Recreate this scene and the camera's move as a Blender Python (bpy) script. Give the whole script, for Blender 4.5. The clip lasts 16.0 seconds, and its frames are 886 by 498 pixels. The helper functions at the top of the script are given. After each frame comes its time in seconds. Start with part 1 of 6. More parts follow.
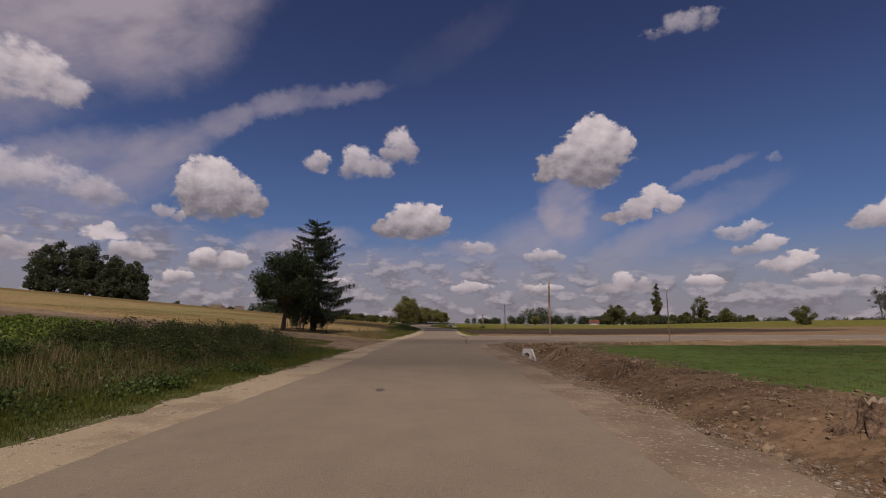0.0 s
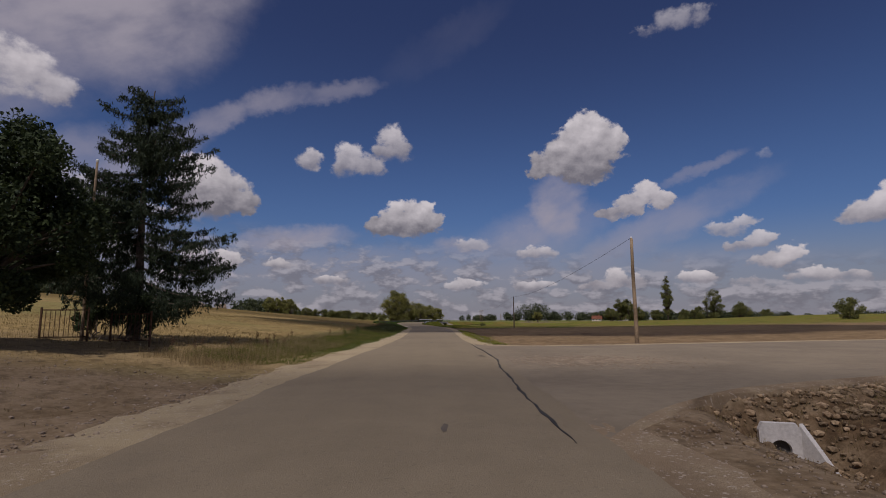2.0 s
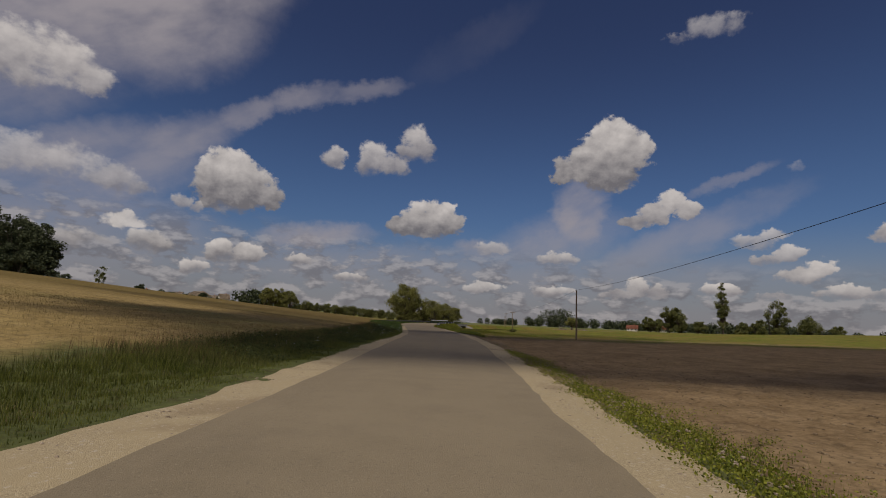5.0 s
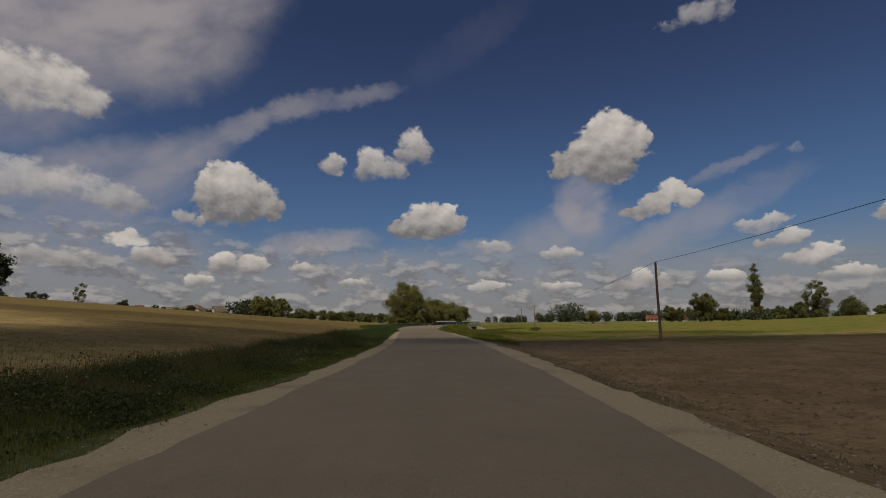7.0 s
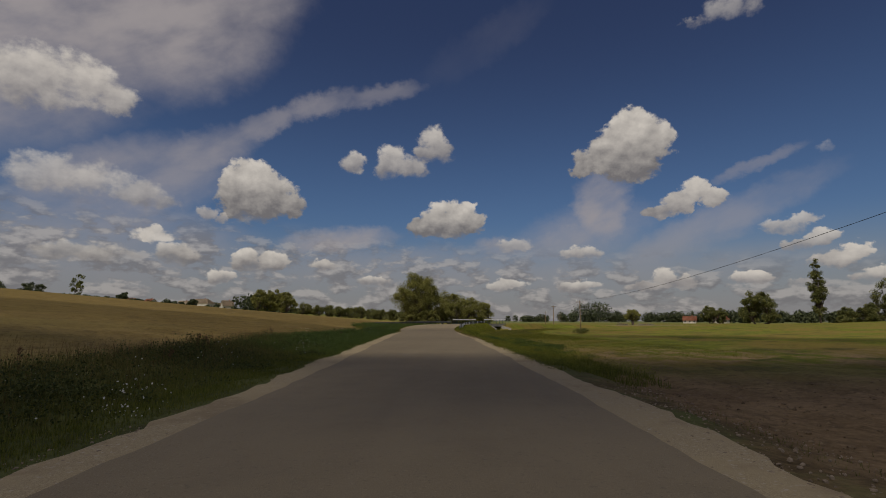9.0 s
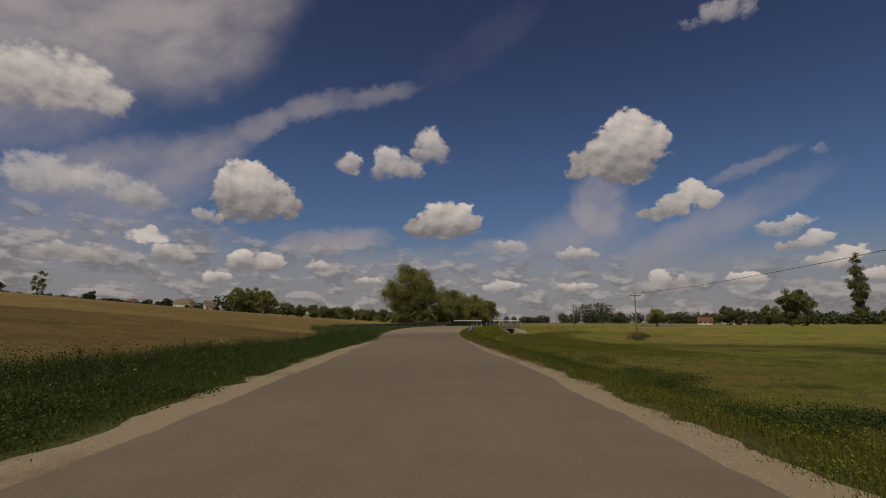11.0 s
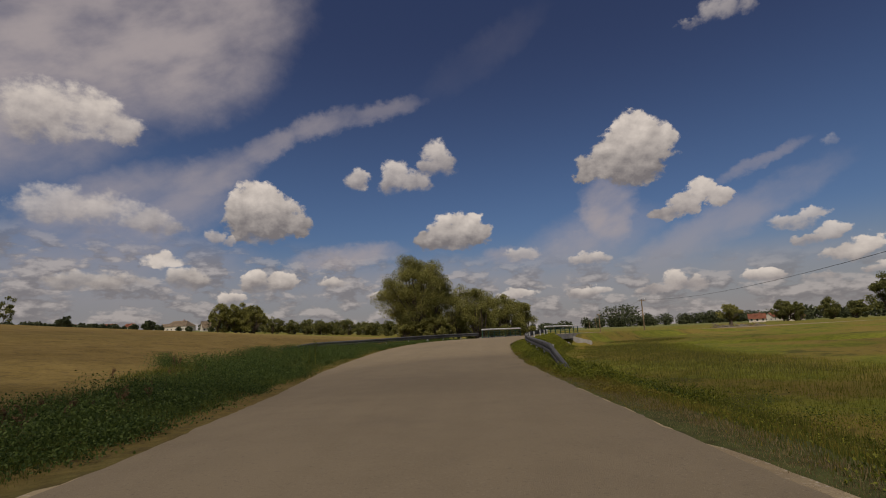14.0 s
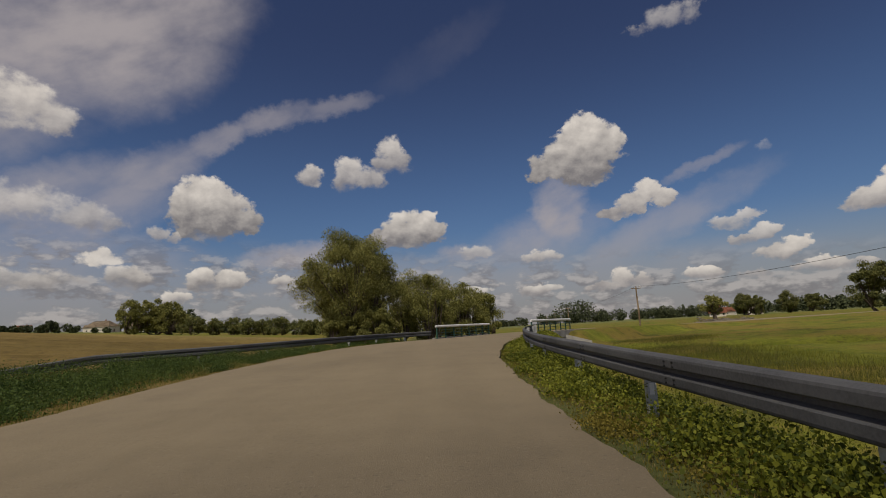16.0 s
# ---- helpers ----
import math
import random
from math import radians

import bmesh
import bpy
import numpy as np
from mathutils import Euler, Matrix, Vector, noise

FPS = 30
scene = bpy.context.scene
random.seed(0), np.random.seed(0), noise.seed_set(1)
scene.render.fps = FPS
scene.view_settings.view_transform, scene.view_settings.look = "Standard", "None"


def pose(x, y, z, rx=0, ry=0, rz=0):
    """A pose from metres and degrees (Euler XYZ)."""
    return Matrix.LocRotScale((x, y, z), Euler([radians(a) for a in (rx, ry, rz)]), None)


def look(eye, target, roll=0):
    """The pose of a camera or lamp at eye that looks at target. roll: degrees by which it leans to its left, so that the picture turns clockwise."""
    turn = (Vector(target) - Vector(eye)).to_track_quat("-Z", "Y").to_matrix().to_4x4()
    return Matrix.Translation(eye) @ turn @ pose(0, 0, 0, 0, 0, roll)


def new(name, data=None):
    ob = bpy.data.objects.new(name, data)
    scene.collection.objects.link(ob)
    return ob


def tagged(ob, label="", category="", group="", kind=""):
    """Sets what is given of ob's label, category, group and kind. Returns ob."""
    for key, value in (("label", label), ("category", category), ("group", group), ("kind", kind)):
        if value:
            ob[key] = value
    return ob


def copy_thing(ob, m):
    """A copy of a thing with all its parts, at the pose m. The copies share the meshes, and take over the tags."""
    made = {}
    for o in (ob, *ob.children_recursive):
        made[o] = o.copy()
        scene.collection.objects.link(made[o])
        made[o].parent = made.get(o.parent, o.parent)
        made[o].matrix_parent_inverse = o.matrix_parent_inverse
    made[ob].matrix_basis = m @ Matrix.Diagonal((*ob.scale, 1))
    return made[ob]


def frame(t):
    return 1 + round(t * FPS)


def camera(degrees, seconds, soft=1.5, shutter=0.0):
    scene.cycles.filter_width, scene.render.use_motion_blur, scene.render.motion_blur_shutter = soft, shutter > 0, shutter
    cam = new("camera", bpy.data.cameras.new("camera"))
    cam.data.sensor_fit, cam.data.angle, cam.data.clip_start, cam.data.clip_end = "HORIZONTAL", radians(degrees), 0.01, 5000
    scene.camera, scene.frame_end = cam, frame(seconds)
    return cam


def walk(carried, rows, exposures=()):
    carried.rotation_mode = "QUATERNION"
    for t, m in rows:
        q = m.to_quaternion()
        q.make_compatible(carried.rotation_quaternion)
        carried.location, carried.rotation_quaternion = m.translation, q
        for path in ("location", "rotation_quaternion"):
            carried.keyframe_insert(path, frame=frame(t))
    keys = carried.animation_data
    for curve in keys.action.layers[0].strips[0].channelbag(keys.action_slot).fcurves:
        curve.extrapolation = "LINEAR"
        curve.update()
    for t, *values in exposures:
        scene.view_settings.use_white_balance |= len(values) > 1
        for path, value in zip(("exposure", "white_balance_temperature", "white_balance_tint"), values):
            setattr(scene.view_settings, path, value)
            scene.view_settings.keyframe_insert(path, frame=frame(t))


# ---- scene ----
cam = camera(82, 16.0, soft=1.0)
PATH = (
    (0.0, pose(0.01, 0.01, 1.40, 98.26, -0.18, -0.95)),
    (0.5, pose(0.28, 7.18, 1.40, 98.38, 1.36, -3.22)),
    (1.0, pose(0.46, 14.38, 1.40, 98.21, 2.36, -3.66)),
    (1.5, pose(0.54, 21.55, 1.40, 98.35, 3.08, -2.27)),
    (2.0, pose(0.54, 28.63, 1.40, 97.95, 0.24, -1.65)),
    (2.5, pose(0.91, 35.81, 1.40, 98.30, -1.53, -2.02)),
    (3.0, pose(1.30, 43.02, 1.40, 98.15, 3.07, -0.22)),
    (3.5, pose(1.35, 50.18, 1.40, 98.22, 0.42, -3.02)),
    (4.0, pose(1.40, 57.30, 1.40, 98.19, -3.26, -0.73)),
    (6.5, pose(1.37, 89.91, 1.40, 98.08, -0.26, 1.83)),
    (7.0, pose(1.33, 96.46, 1.40, 98.22, 0.72, 1.02)),
    (7.5, pose(1.25, 103.05, 1.40, 98.08, 2.58, -0.13)),
    (8.0, pose(1.11, 109.71, 1.40, 98.13, 1.78, 1.44)),
    (8.5, pose(1.13, 116.28, 1.40, 98.02, -0.05, 3.09)),
    (11.0, pose(-0.83, 148.57, 1.40, 98.18, -0.05, 2.64)),
    (11.5, pose(-1.26, 154.67, 1.40, 98.37, 2.02, 3.51)),
    (12.0, pose(-1.84, 160.51, 1.40, 98.87, 1.18, 4.51)),
    (12.5, pose(-2.40, 166.20, 1.40, 98.90, -0.13, 5.23)),
    (13.0, pose(-2.90, 171.92, 1.40, 99.03, 3.54, 2.65)),
    (13.5, pose(-3.15, 177.47, 1.40, 99.12, 3.85, 3.81)),
    (14.0, pose(-3.37, 182.95, 1.40, 99.45, 2.55, 4.31)),
    (14.5, pose(-3.59, 188.39, 1.40, 99.30, 4.39, 1.43)),
    (15.0, pose(-3.65, 193.70, 1.40, 99.11, 6.50, 1.13)),
    (15.5, pose(-3.61, 199.27, 1.40, 99.02, 3.96, -0.75)),
    (16.0, pose(-3.36, 204.91, 1.40, 98.97, 3.18, -0.76)),
)
# seconds, stops, kelvin, tint
EXPOSURE = ((0.0, 0.05, 6500, 26), (0.5, 0.02, 6500, 24), (1.0, -0.02, 6200, 22), (2.2, -0.02, 6150, 20), (3.0, 0.04, 6400, 18), (4.2, -0.10, 6450, 16),
            (6.3, -0.06, 6750, 9), (8.7, -0.04, 6800, 9), (10.8, -0.04, 7000, 13), (12.5, 0.02, 7100, 14), (15.0, 0.17, 6950, 13), (16.0, 0.18, 6850, 10))
walk(cam, PATH, EXPOSURE)

# ---------------------------------------------------------------- light
SUN_AZIMUTH, SUN_HEIGHT = -157.0, 56.0
sun_way = Vector((math.sin(radians(SUN_AZIMUTH)) * math.cos(radians(SUN_HEIGHT)),
                  math.cos(radians(SUN_AZIMUTH)) * math.cos(radians(SUN_HEIGHT)), math.sin(radians(SUN_HEIGHT))))
sun = new("sun", bpy.data.lights.new("sun", "SUN"))
sun.data.energy, sun.data.angle, sun.data.color = 2.6, radians(0.6), (1.0, 0.94, 0.85)
sun.matrix_world = look(sun_way * 300, (0, 0, 0))


class Graph:
    """Short spellings for shader nodes."""

    def __init__(self, tree):
        self.tree, self.nodes, self.links = tree, tree.nodes, tree.links

    def put(self, kind, **settings):
        node = self.nodes.new(kind)
        for key, value in settings.items():
            setattr(node, key, value)
        return node

    def feed(self, socket, value):
        if isinstance(value, bpy.types.NodeSocket):
            self.links.new(value, socket)
        elif value is not None:
            socket.default_value = value

    def math(self, operation, a, b=None, c=None, clamp=False):
        node = self.put("ShaderNodeMath", operation=operation, use_clamp=clamp)
        for socket, value in zip(node.inputs, (a, b, c)):
            self.feed(socket, value)
        return node.outputs[0]

    def vec(self, operation, a, b=None, c=None):
        node = self.put("ShaderNodeVectorMath", operation=operation)
        for socket, value in zip(node.inputs, (a, b, c)):
            self.feed(socket, value)
        return node.outputs["Value"] if operation in ("DOT_PRODUCT", "LENGTH") else node.outputs[0]

    def ramp(self, value, low, high, to_low=0.0, to_high=1.0, smooth=True):
        node = self.put("ShaderNodeMapRange", interpolation_type="SMOOTHSTEP" if smooth else "LINEAR")
        for socket, v in zip(node.inputs[:5], (value, low, high, to_low, to_high)):
            self.feed(socket, v)
        return node.outputs[0]

    def mix(self, factor, a, b):
        node = self.put("ShaderNodeMix", data_type="RGBA")
        self.feed(node.inputs[0], factor)
        self.feed(node.inputs[6], a if isinstance(a, bpy.types.NodeSocket) else (*a, 1))
        self.feed(node.inputs[7], b if isinstance(b, bpy.types.NodeSocket) else (*b, 1))
        return node.outputs[2]

    def noise(self, place, scale, detail=4.0, rough=0.55, colour=False):
        node = self.put("ShaderNodeTexNoise")
        self.feed(node.inputs["Vector"], place)
        self.feed(node.inputs["Scale"], scale)
        self.feed(node.inputs["Detail"], detail)
        self.feed(node.inputs["Roughness"], rough)
        return node.outputs["Color"] if colour else node.outputs[0]

    def within(self, place, x, y, rx, ry, turn=0.0):
        """1 at the middle of an ellipse, 0 on its rim, less outside."""
        c, n = math.cos(radians(turn)), math.sin(radians(turn))
        if not turn:
            q = self.vec("MULTIPLY_ADD", place, (1 / rx, 1 / ry, 0), (-x / rx, -y / ry, 0))
            return self.math("SUBTRACT", 1.0, self.vec("DOT_PRODUCT", q, q))
        u = self.math("SUBTRACT", self.vec("DOT_PRODUCT", place, (c / rx, n / rx, 0)), (x * c + y * n) / rx)
        v = self.math("SUBTRACT", self.vec("DOT_PRODUCT", place, (-n / ry, c / ry, 0)), (y * c - x * n) / ry)
        return self.math("SUBTRACT", 1.0, self.math("MULTIPLY_ADD", u, u, self.math("MULTIPLY", v, v)))


def make_sky():
    world = bpy.data.worlds.new("summer_sky")
    scene.world = world
    world.use_nodes = True
    g = Graph(world.node_tree)
    g.nodes.clear()
    clear = g.put("ShaderNodeTexSky", sky_type="NISHITA", sun_disc=False, sun_elevation=radians(SUN_HEIGHT),
                  sun_rotation=radians(SUN_AZIMUTH), air_density=1.0, dust_density=0.6, ozone_density=3.0)
    way = g.put("ShaderNodeTexCoord").outputs["Generated"]
    split = g.put("ShaderNodeSeparateXYZ")
    g.feed(split.inputs[0], way)
    azimuth = g.math("MULTIPLY", g.math("ARCTAN2", split.outputs[0], split.outputs[1]), 57.29578)
    height = g.math("MULTIPLY", g.math("ARCSINE", split.outputs[2]), 57.29578)
    join = g.put("ShaderNodeCombineXYZ")
    g.feed(join.inputs[0], azimuth)
    g.feed(join.inputs[1], height)
    flat = join.outputs[0]
    wide = g.vec("MULTIPLY", flat, (1.0, 1.2, 1.0))
    bend = g.vec("SUBTRACT", g.noise(wide, 0.55, 7.0, 0.6, True), (0.5, 0.5, 0.5))
    place = g.vec("MULTIPLY_ADD", bend, (2.6, 2.0, 0.0), flat)
    lumps = g.noise(wide, 0.5, 7.0, 0.56)
    lumps_sunward = g.noise(g.vec("ADD", wide, (-0.5, 0.85, 0.0)), 0.5, 7.0, 0.56)
    relief = g.math("MULTIPLY", g.math("SUBTRACT", lumps, lumps_sunward), 1.7)
    rough_edge = g.math("MULTIPLY", g.math("SUBTRACT", lumps, 0.5), 1.7)
    puffs = g.math("MULTIPLY", g.math("SUBTRACT", g.noise(wide, 1.7, 5.0, 0.6), 0.5), 0.55)

    sky = clear.outputs[0]
    tone = g.mix(g.ramp(height, 1.0, 12.0), (0.37, 0.40, 0.45), (0.315, 0.385, 0.50))
    tone = g.mix(g.ramp(height, 11.0, 33.0), tone, (0.255, 0.26, 0.355))
    blue = g.mix(1.0, sky, tone)
    g.nodes[-1].blend_type = "MULTIPLY"

    # thin high veils
    wisp_place = g.put("ShaderNodeMapping", vector_type="TEXTURE")
    g.feed(wisp_place.inputs[0], flat)
    wisp_place.inputs[2].default_value, wisp_place.inputs[3].default_value = (0, 0, radians(24)), (9.0, 4.6, 1)
    wisps = g.noise(wisp_place.outputs[0], 1.3, 5.0, 0.52)
    veil = None
    for x, y, rx, ry, turn, strength in (
            (-35, 28.5, 14, 8, 10, 1.0), (-30, 33, 12, 7, 12, 0.9), (-46, 25, 15, 11, 20, 1.0),
            (-10.5, 24.7, 5.8, 1.1, 12, 0.45), (-17.0, 23.2, 5.0, 1.5, 18, 0.68), (-23.2, 20.4, 4.8, 1.4, 30, 0.62), (-29.5, 16.6, 7, 2.4, 26, 0.7), (-36, 13, 11, 4.5, 18, 0.7), (-38, 7, 16, 5, 0, 0.55),
            (14.6, 11.8, 3.4, 4.6, -8, 0.95), (11, 8.6, 6.5, 2.4, 15, 0.7), (24, 9.0, 13, 2.2, 22, 0.55),
            (29.2, 14.9, 4.6, 0.7, 18, 0.45), (-14.8, 8.8, 7, 1.5, 6, 0.9), (4.5, 8.2, 4.4, 1.3, 0, 0.8),
            (2, 30, 9, 2.2, 25, 0.07), (12, 9, 9, 3.5, 15, 0.45), (0, 5.5, 40, 3.0, 0, 0.45)):
        one = g.math("MULTIPLY", g.ramp(g.within(place, x, y, rx, ry, turn), -0.25, 1.0), strength)
        veil = one if veil is None else g.math("MAXIMUM", veil, one)
    veil = g.math("MULTIPLY", veil, g.ramp(wisps, 0.24, 0.66, 0.42, 1.0))
    # extra veil out of view, added to whiten the light from the sky
    elsewhere = g.math("MULTIPLY", g.math("MAXIMUM", g.ramp(g.math("ABSOLUTE", azimuth), 48.0, 64.0), g.ramp(height, 40.0, 52.0)), g.ramp(wisps, 0.42, 0.62))
    veil = g.math("MAXIMUM", veil, elsewhere)
    painted = g.mix(g.math("MULTIPLY", veil, 0.9), blue, (3.3, 3.05, 3.2))

    painted = g.mix(g.ramp(height, 11.0, 0.5, 0.0, 0.8), painted, (2.15, 2.09, 2.28))

    # rows of small cloud low over the horizon, smaller and closer together towards it
    low_place = g.vec("MULTIPLY", flat, (1.0, 2.1, 1.0))
    low = g.noise(low_place, 0.29, 7.0, 0.56)
    low_above = g.noise(g.vec("ADD", low_place, (-0.4, 1.5, 0.0)), 0.29, 7.0, 0.56)
    low = g.math("MULTIPLY_ADD", puffs, 0.14, low)
    low_mask = g.math("MULTIPLY", g.ramp(low, 0.44, 0.55), g.ramp(g.math("MULTIPLY_ADD", azimuth, 0.07, height), 9.5, 5.0))
    low_light = g.ramp(g.math("SUBTRACT", low, low_above), -0.06, 0.15)
    painted = g.mix(g.math("MULTIPLY", low_mask, 0.62), painted, g.mix(low_light, (1.45, 1.4, 1.52), (3.9, 3.7, 3.65)))

    # heaps of cloud: each a base height, a crown height and a few lobes
    def heap(base, crown, lobes, grey=1.0, thin=0.95, soft=0.46):
        nonlocal painted
        body = None
        for x, y, rx, ry in lobes:
            one = g.within(place, x, y, rx * 1.1, ry * 1.1)
            body = one if body is None else g.math("SMOOTH_MAX", body, one, 0.2)
        body = g.math("ADD", body, g.math("ADD", rough_edge, puffs))
        floor_edge = g.math("ADD", g.math("MULTIPLY", g.math("SUBTRACT", height, base), 0.55), rough_edge)
        cover = g.math("MULTIPLY", g.ramp(body, 0.0, soft), g.ramp(floor_edge, -0.35, 0.5))
        tall = crown - base
        lit = g.math("ADD", g.ramp(height, base + 0.05 * tall, base + 1.05 * tall, 0.02, 0.9), g.math("MULTIPLY", relief, 0.6), None, True)
        shade = g.mix(lit, (1.62 * grey, 1.54 * grey, 1.6 * grey), (5.9, 5.55, 5.2))
        painted = g.mix(g.math("MULTIPLY", cover, thin), painted, shade)

    heap(14.2, 21.6, ((18.0, 20.3, 2.1, 1.8), (16.4, 18.6, 2.6, 2.0), (20.0, 18.8, 2.2, 2.2), (14.2, 17.2, 2.6, 1.6), (17.8, 16.6, 3.4, 2.0), (12.6, 16.3, 1.3, 0.9)))
    heap(10.3, 16.8, ((-24.4, 15.2, 2.3, 1.9), (-25.8, 13.3, 1.9, 2.2), (-22.4, 13.7, 2.8, 2.2), (-20.6, 12.4, 2.0, 1.3), (-23.8, 11.7, 3.2, 1.5)))
    heap(9.9, 12.4, ((-28.3, 10.9, 1.0, 0.8), (-26.9, 10.5, 0.8, 0.5)), 1.5, 0.8, 0.8)
    heap(9.0, 13.4, ((-1.2, 12.0, 1.9, 1.5), (-3.6, 11.5, 2.0, 1.6), (-5.4, 10.4, 1.7, 1.3), (0.4, 11.2, 1.4, 1.2), (-2.2, 10.3, 3.6, 1.1)))
    heap(15.8, 19.2, ((-13.4, 17.3, 1.5, 1.3), (-8.8, 17.9, 1.8, 1.5), (-7.0, 17.0, 2.5, 1.3), (-9.4, 16.8, 1.6, 1.1)), 1.4, 0.85, 0.7)
    heap(17.8, 21.4, ((-4.3, 20.0, 1.6, 1.7), (-3.5, 18.9, 1.8, 1.3), (-5.4, 18.4, 1.4, 1.0)), 1.4, 0.85, 0.7)
    heap(10.3, 14.0, ((23.8, 13.2, 1.6, 1.1), (25.4, 12.3, 1.3, 1.0), (22.2, 12.1, 1.8, 1.1), (20.2, 11.2, 1.8, 0.7)), 1.36)
    heap(17.6, 23.6, ((-39.9, 21.6, 3.6, 2.2), (-37.2, 20.6, 2.2, 1.6), (-43.5, 21.0, 4.0, 2.8)), 1.5, 0.85, 0.8)
    heap(9.4, 14.6, ((-38.2, 13.2, 3.0, 1.7), (-34.6, 12.2, 2.8, 1.4), (-41.8, 13.0, 3.4, 1.9), (-32.2, 11.6, 1.6, 0.7)), 1.15, 0.62, 0.9)
    heap(28.0, 30.4, ((27.8, 29.6, 2.2, 1.1), (30.2, 29.3, 1.3, 0.8), (25.2, 28.9, 1.4, 0.6)), 1.7, 0.5, 1.0)
    heap(8.0, 9.8, ((31.2, 8.8, 2.0, 0.7), (32.8, 9.2, 1.2, 0.6)), 1.5, 0.75, 0.6)
    heap(6.6, 8.4, ((34.0, 7.6, 1.4, 0.8), (32.2, 7.1, 1.3, 0.6)), 1.5, 0.85, 0.5)
    heap(4.6, 6.6, ((34.4, 5.6, 1.9, 0.8), (36.4, 6.2, 1.3, 0.7)), 1.4)
    heap(3.0, 5.4, ((20.5, 4.4, 1.3, 1.0), (22.2, 3.9, 1.5, 0.7), (18.2, 3.6, 1.8, 0.6)), 1.36)
    heap(5.2, 7.4, ((-24.3, 6.4, 1.5, 0.9), (-21.6, 6.5, 1.6, 0.9), (-23.0, 5.7, 2.6, 0.6)), 1.1)
    heap(6.6, 8.2, ((12.2, 7.4, 2.3, 0.7),), 1.5, 0.85, 0.6)
    heap(7.5, 9.4, ((5.0, 8.4, 2.2, 0.8),), 1.6, 0.7, 0.7)
    heap(3.4, 4.9, ((28.3, 4.2, 1.8, 0.6), (32.6, 3.5, 1.6, 0.6)), 1.42)
    heap(3.3, 4.8, ((37.8, 4.1, 2.1, 0.7), (40.4, 3.7, 1.5, 0.5)), 1.42)
    heap(8.0, 10.8, ((42.0, 9.1, 2.2, 1.0), (44.2, 10.0, 2.2, 1.4)), 1.42)
    heap(5.3, 6.6, ((-16.1, 6.0, 1.6, 0.6),), 1.24)
    heap(3.8, 5.2, ((-10.7, 4.4, 2.0, 0.6), (-26.5, 4.6, 1.4, 0.6)), 1.2)
    heap(14.8, 16.2, ((34.9, 15.4, 0.8, 0.6),), 1.8, 0.25, 1.0)
    heap(5.6, 7.8, ((-30.6, 6.7, 2.0, 1.1), (-33.2, 8.3, 1.8, 0.8)), 1.0, 0.85, 0.6)
    heap(5.0, 7.8, ((-38.5, 6.2, 4.2, 0.9),), 1.0, 0.75, 0.8)
    heap(3.0, 4.4, ((11.6, 3.8, 2.2, 0.6), (4.0, 4.0, 2.4, 0.6)), 1.3, 0.8, 0.5)

    back = g.put("ShaderNodeBackground")
    g.feed(back.inputs[0], painted)
    back.inputs[1].default_value = 0.1
    g.links.new(back.outputs[0], g.put("ShaderNodeOutputWorld").inputs[0])


make_sky()

# ---------------------------------------------------------------- materials
def surface(name, build, rough=0.9, metal=0.0, bump=0.0, specular=0.3):
    """A material whose build(g, place) returns a colour, or a colour and a height."""
    m = bpy.data.materials.new(name)
    m.use_nodes = True
    g = Graph(m.node_tree)
    shader = g.nodes["Principled BSDF"]
    place = g.put("ShaderNodeNewGeometry").outputs["Position"]
    made = build(g, place)
    colour, tall = made if isinstance(made, tuple) and len(made) == 2 else (made, None)
    g.feed(shader.inputs["Base Color"], colour if isinstance(colour, bpy.types.NodeSocket) else (*colour, 1))
    shader.inputs["Roughness"].default_value, shader.inputs["Metallic"].default_value = rough, metal
    shader.inputs["Specular IOR Level"].default_value = specular
    if tall is not None:
        node = g.put("ShaderNodeBump")
        node.inputs["Strength"].default_value, node.inputs["Distance"].default_value = 0.8, bump
        g.feed(node.inputs["Height"], tall)
        g.feed(shader.inputs["Normal"], node.outputs[0])
    return m


def speckled(name, dark, light, coarse, fine, rough=0.9, bump=0.01, metal=0.0, specular=0.3):
    def build(g, place):
        big, small = g.noise(place, coarse, 4.0), g.noise(place, fine, 5.0, 0.65)
        both = g.math("ADD", g.math("MULTIPLY", big, 0.55), g.math("MULTIPLY", small, 0.45))
        return g.mix(g.ramp(both, 0.33, 0.67), dark, light), small
    return surface(name, build, rough, metal, bump, specular)


def foliage(name, dark, light, rough=0.7, through_light=0.35):
    """Leaves: a tint for each leaf or blade, and some light coming through."""
    m = bpy.data.materials.new(name)
    m.use_nodes = True
    g = Graph(m.node_tree)
    shader = g.nodes["Principled BSDF"]
    geo = g.put("ShaderNodeNewGeometry")
    patch = g.noise(geo.outputs["Position"], 0.35, 3.0)
    tint = g.math("ADD", g.math("MULTIPLY", geo.outputs["Random Per Island"], 0.6), g.math("MULTIPLY", patch, 0.55))
    colour = g.mix(g.ramp(tint, 0.2, 0.95), dark, light)
    g.feed(shader.inputs["Base Color"], colour)
    shader.inputs["Roughness"].default_value, shader.inputs["Specular IOR Level"].default_value = rough, 0.25
    glow = g.put("ShaderNodeBsdfTranslucent")
    g.feed(glow.inputs[0], colour)
    blend = g.put("ShaderNodeMixShader")
    blend.inputs[0].default_value = through_light
    g.links.new(shader.outputs[0], blend.inputs[1])
    g.links.new(glow.outputs[0], blend.inputs[2])
    g.links.new(blend.outputs[0], g.nodes["Material Output"].inputs[0])
    return m


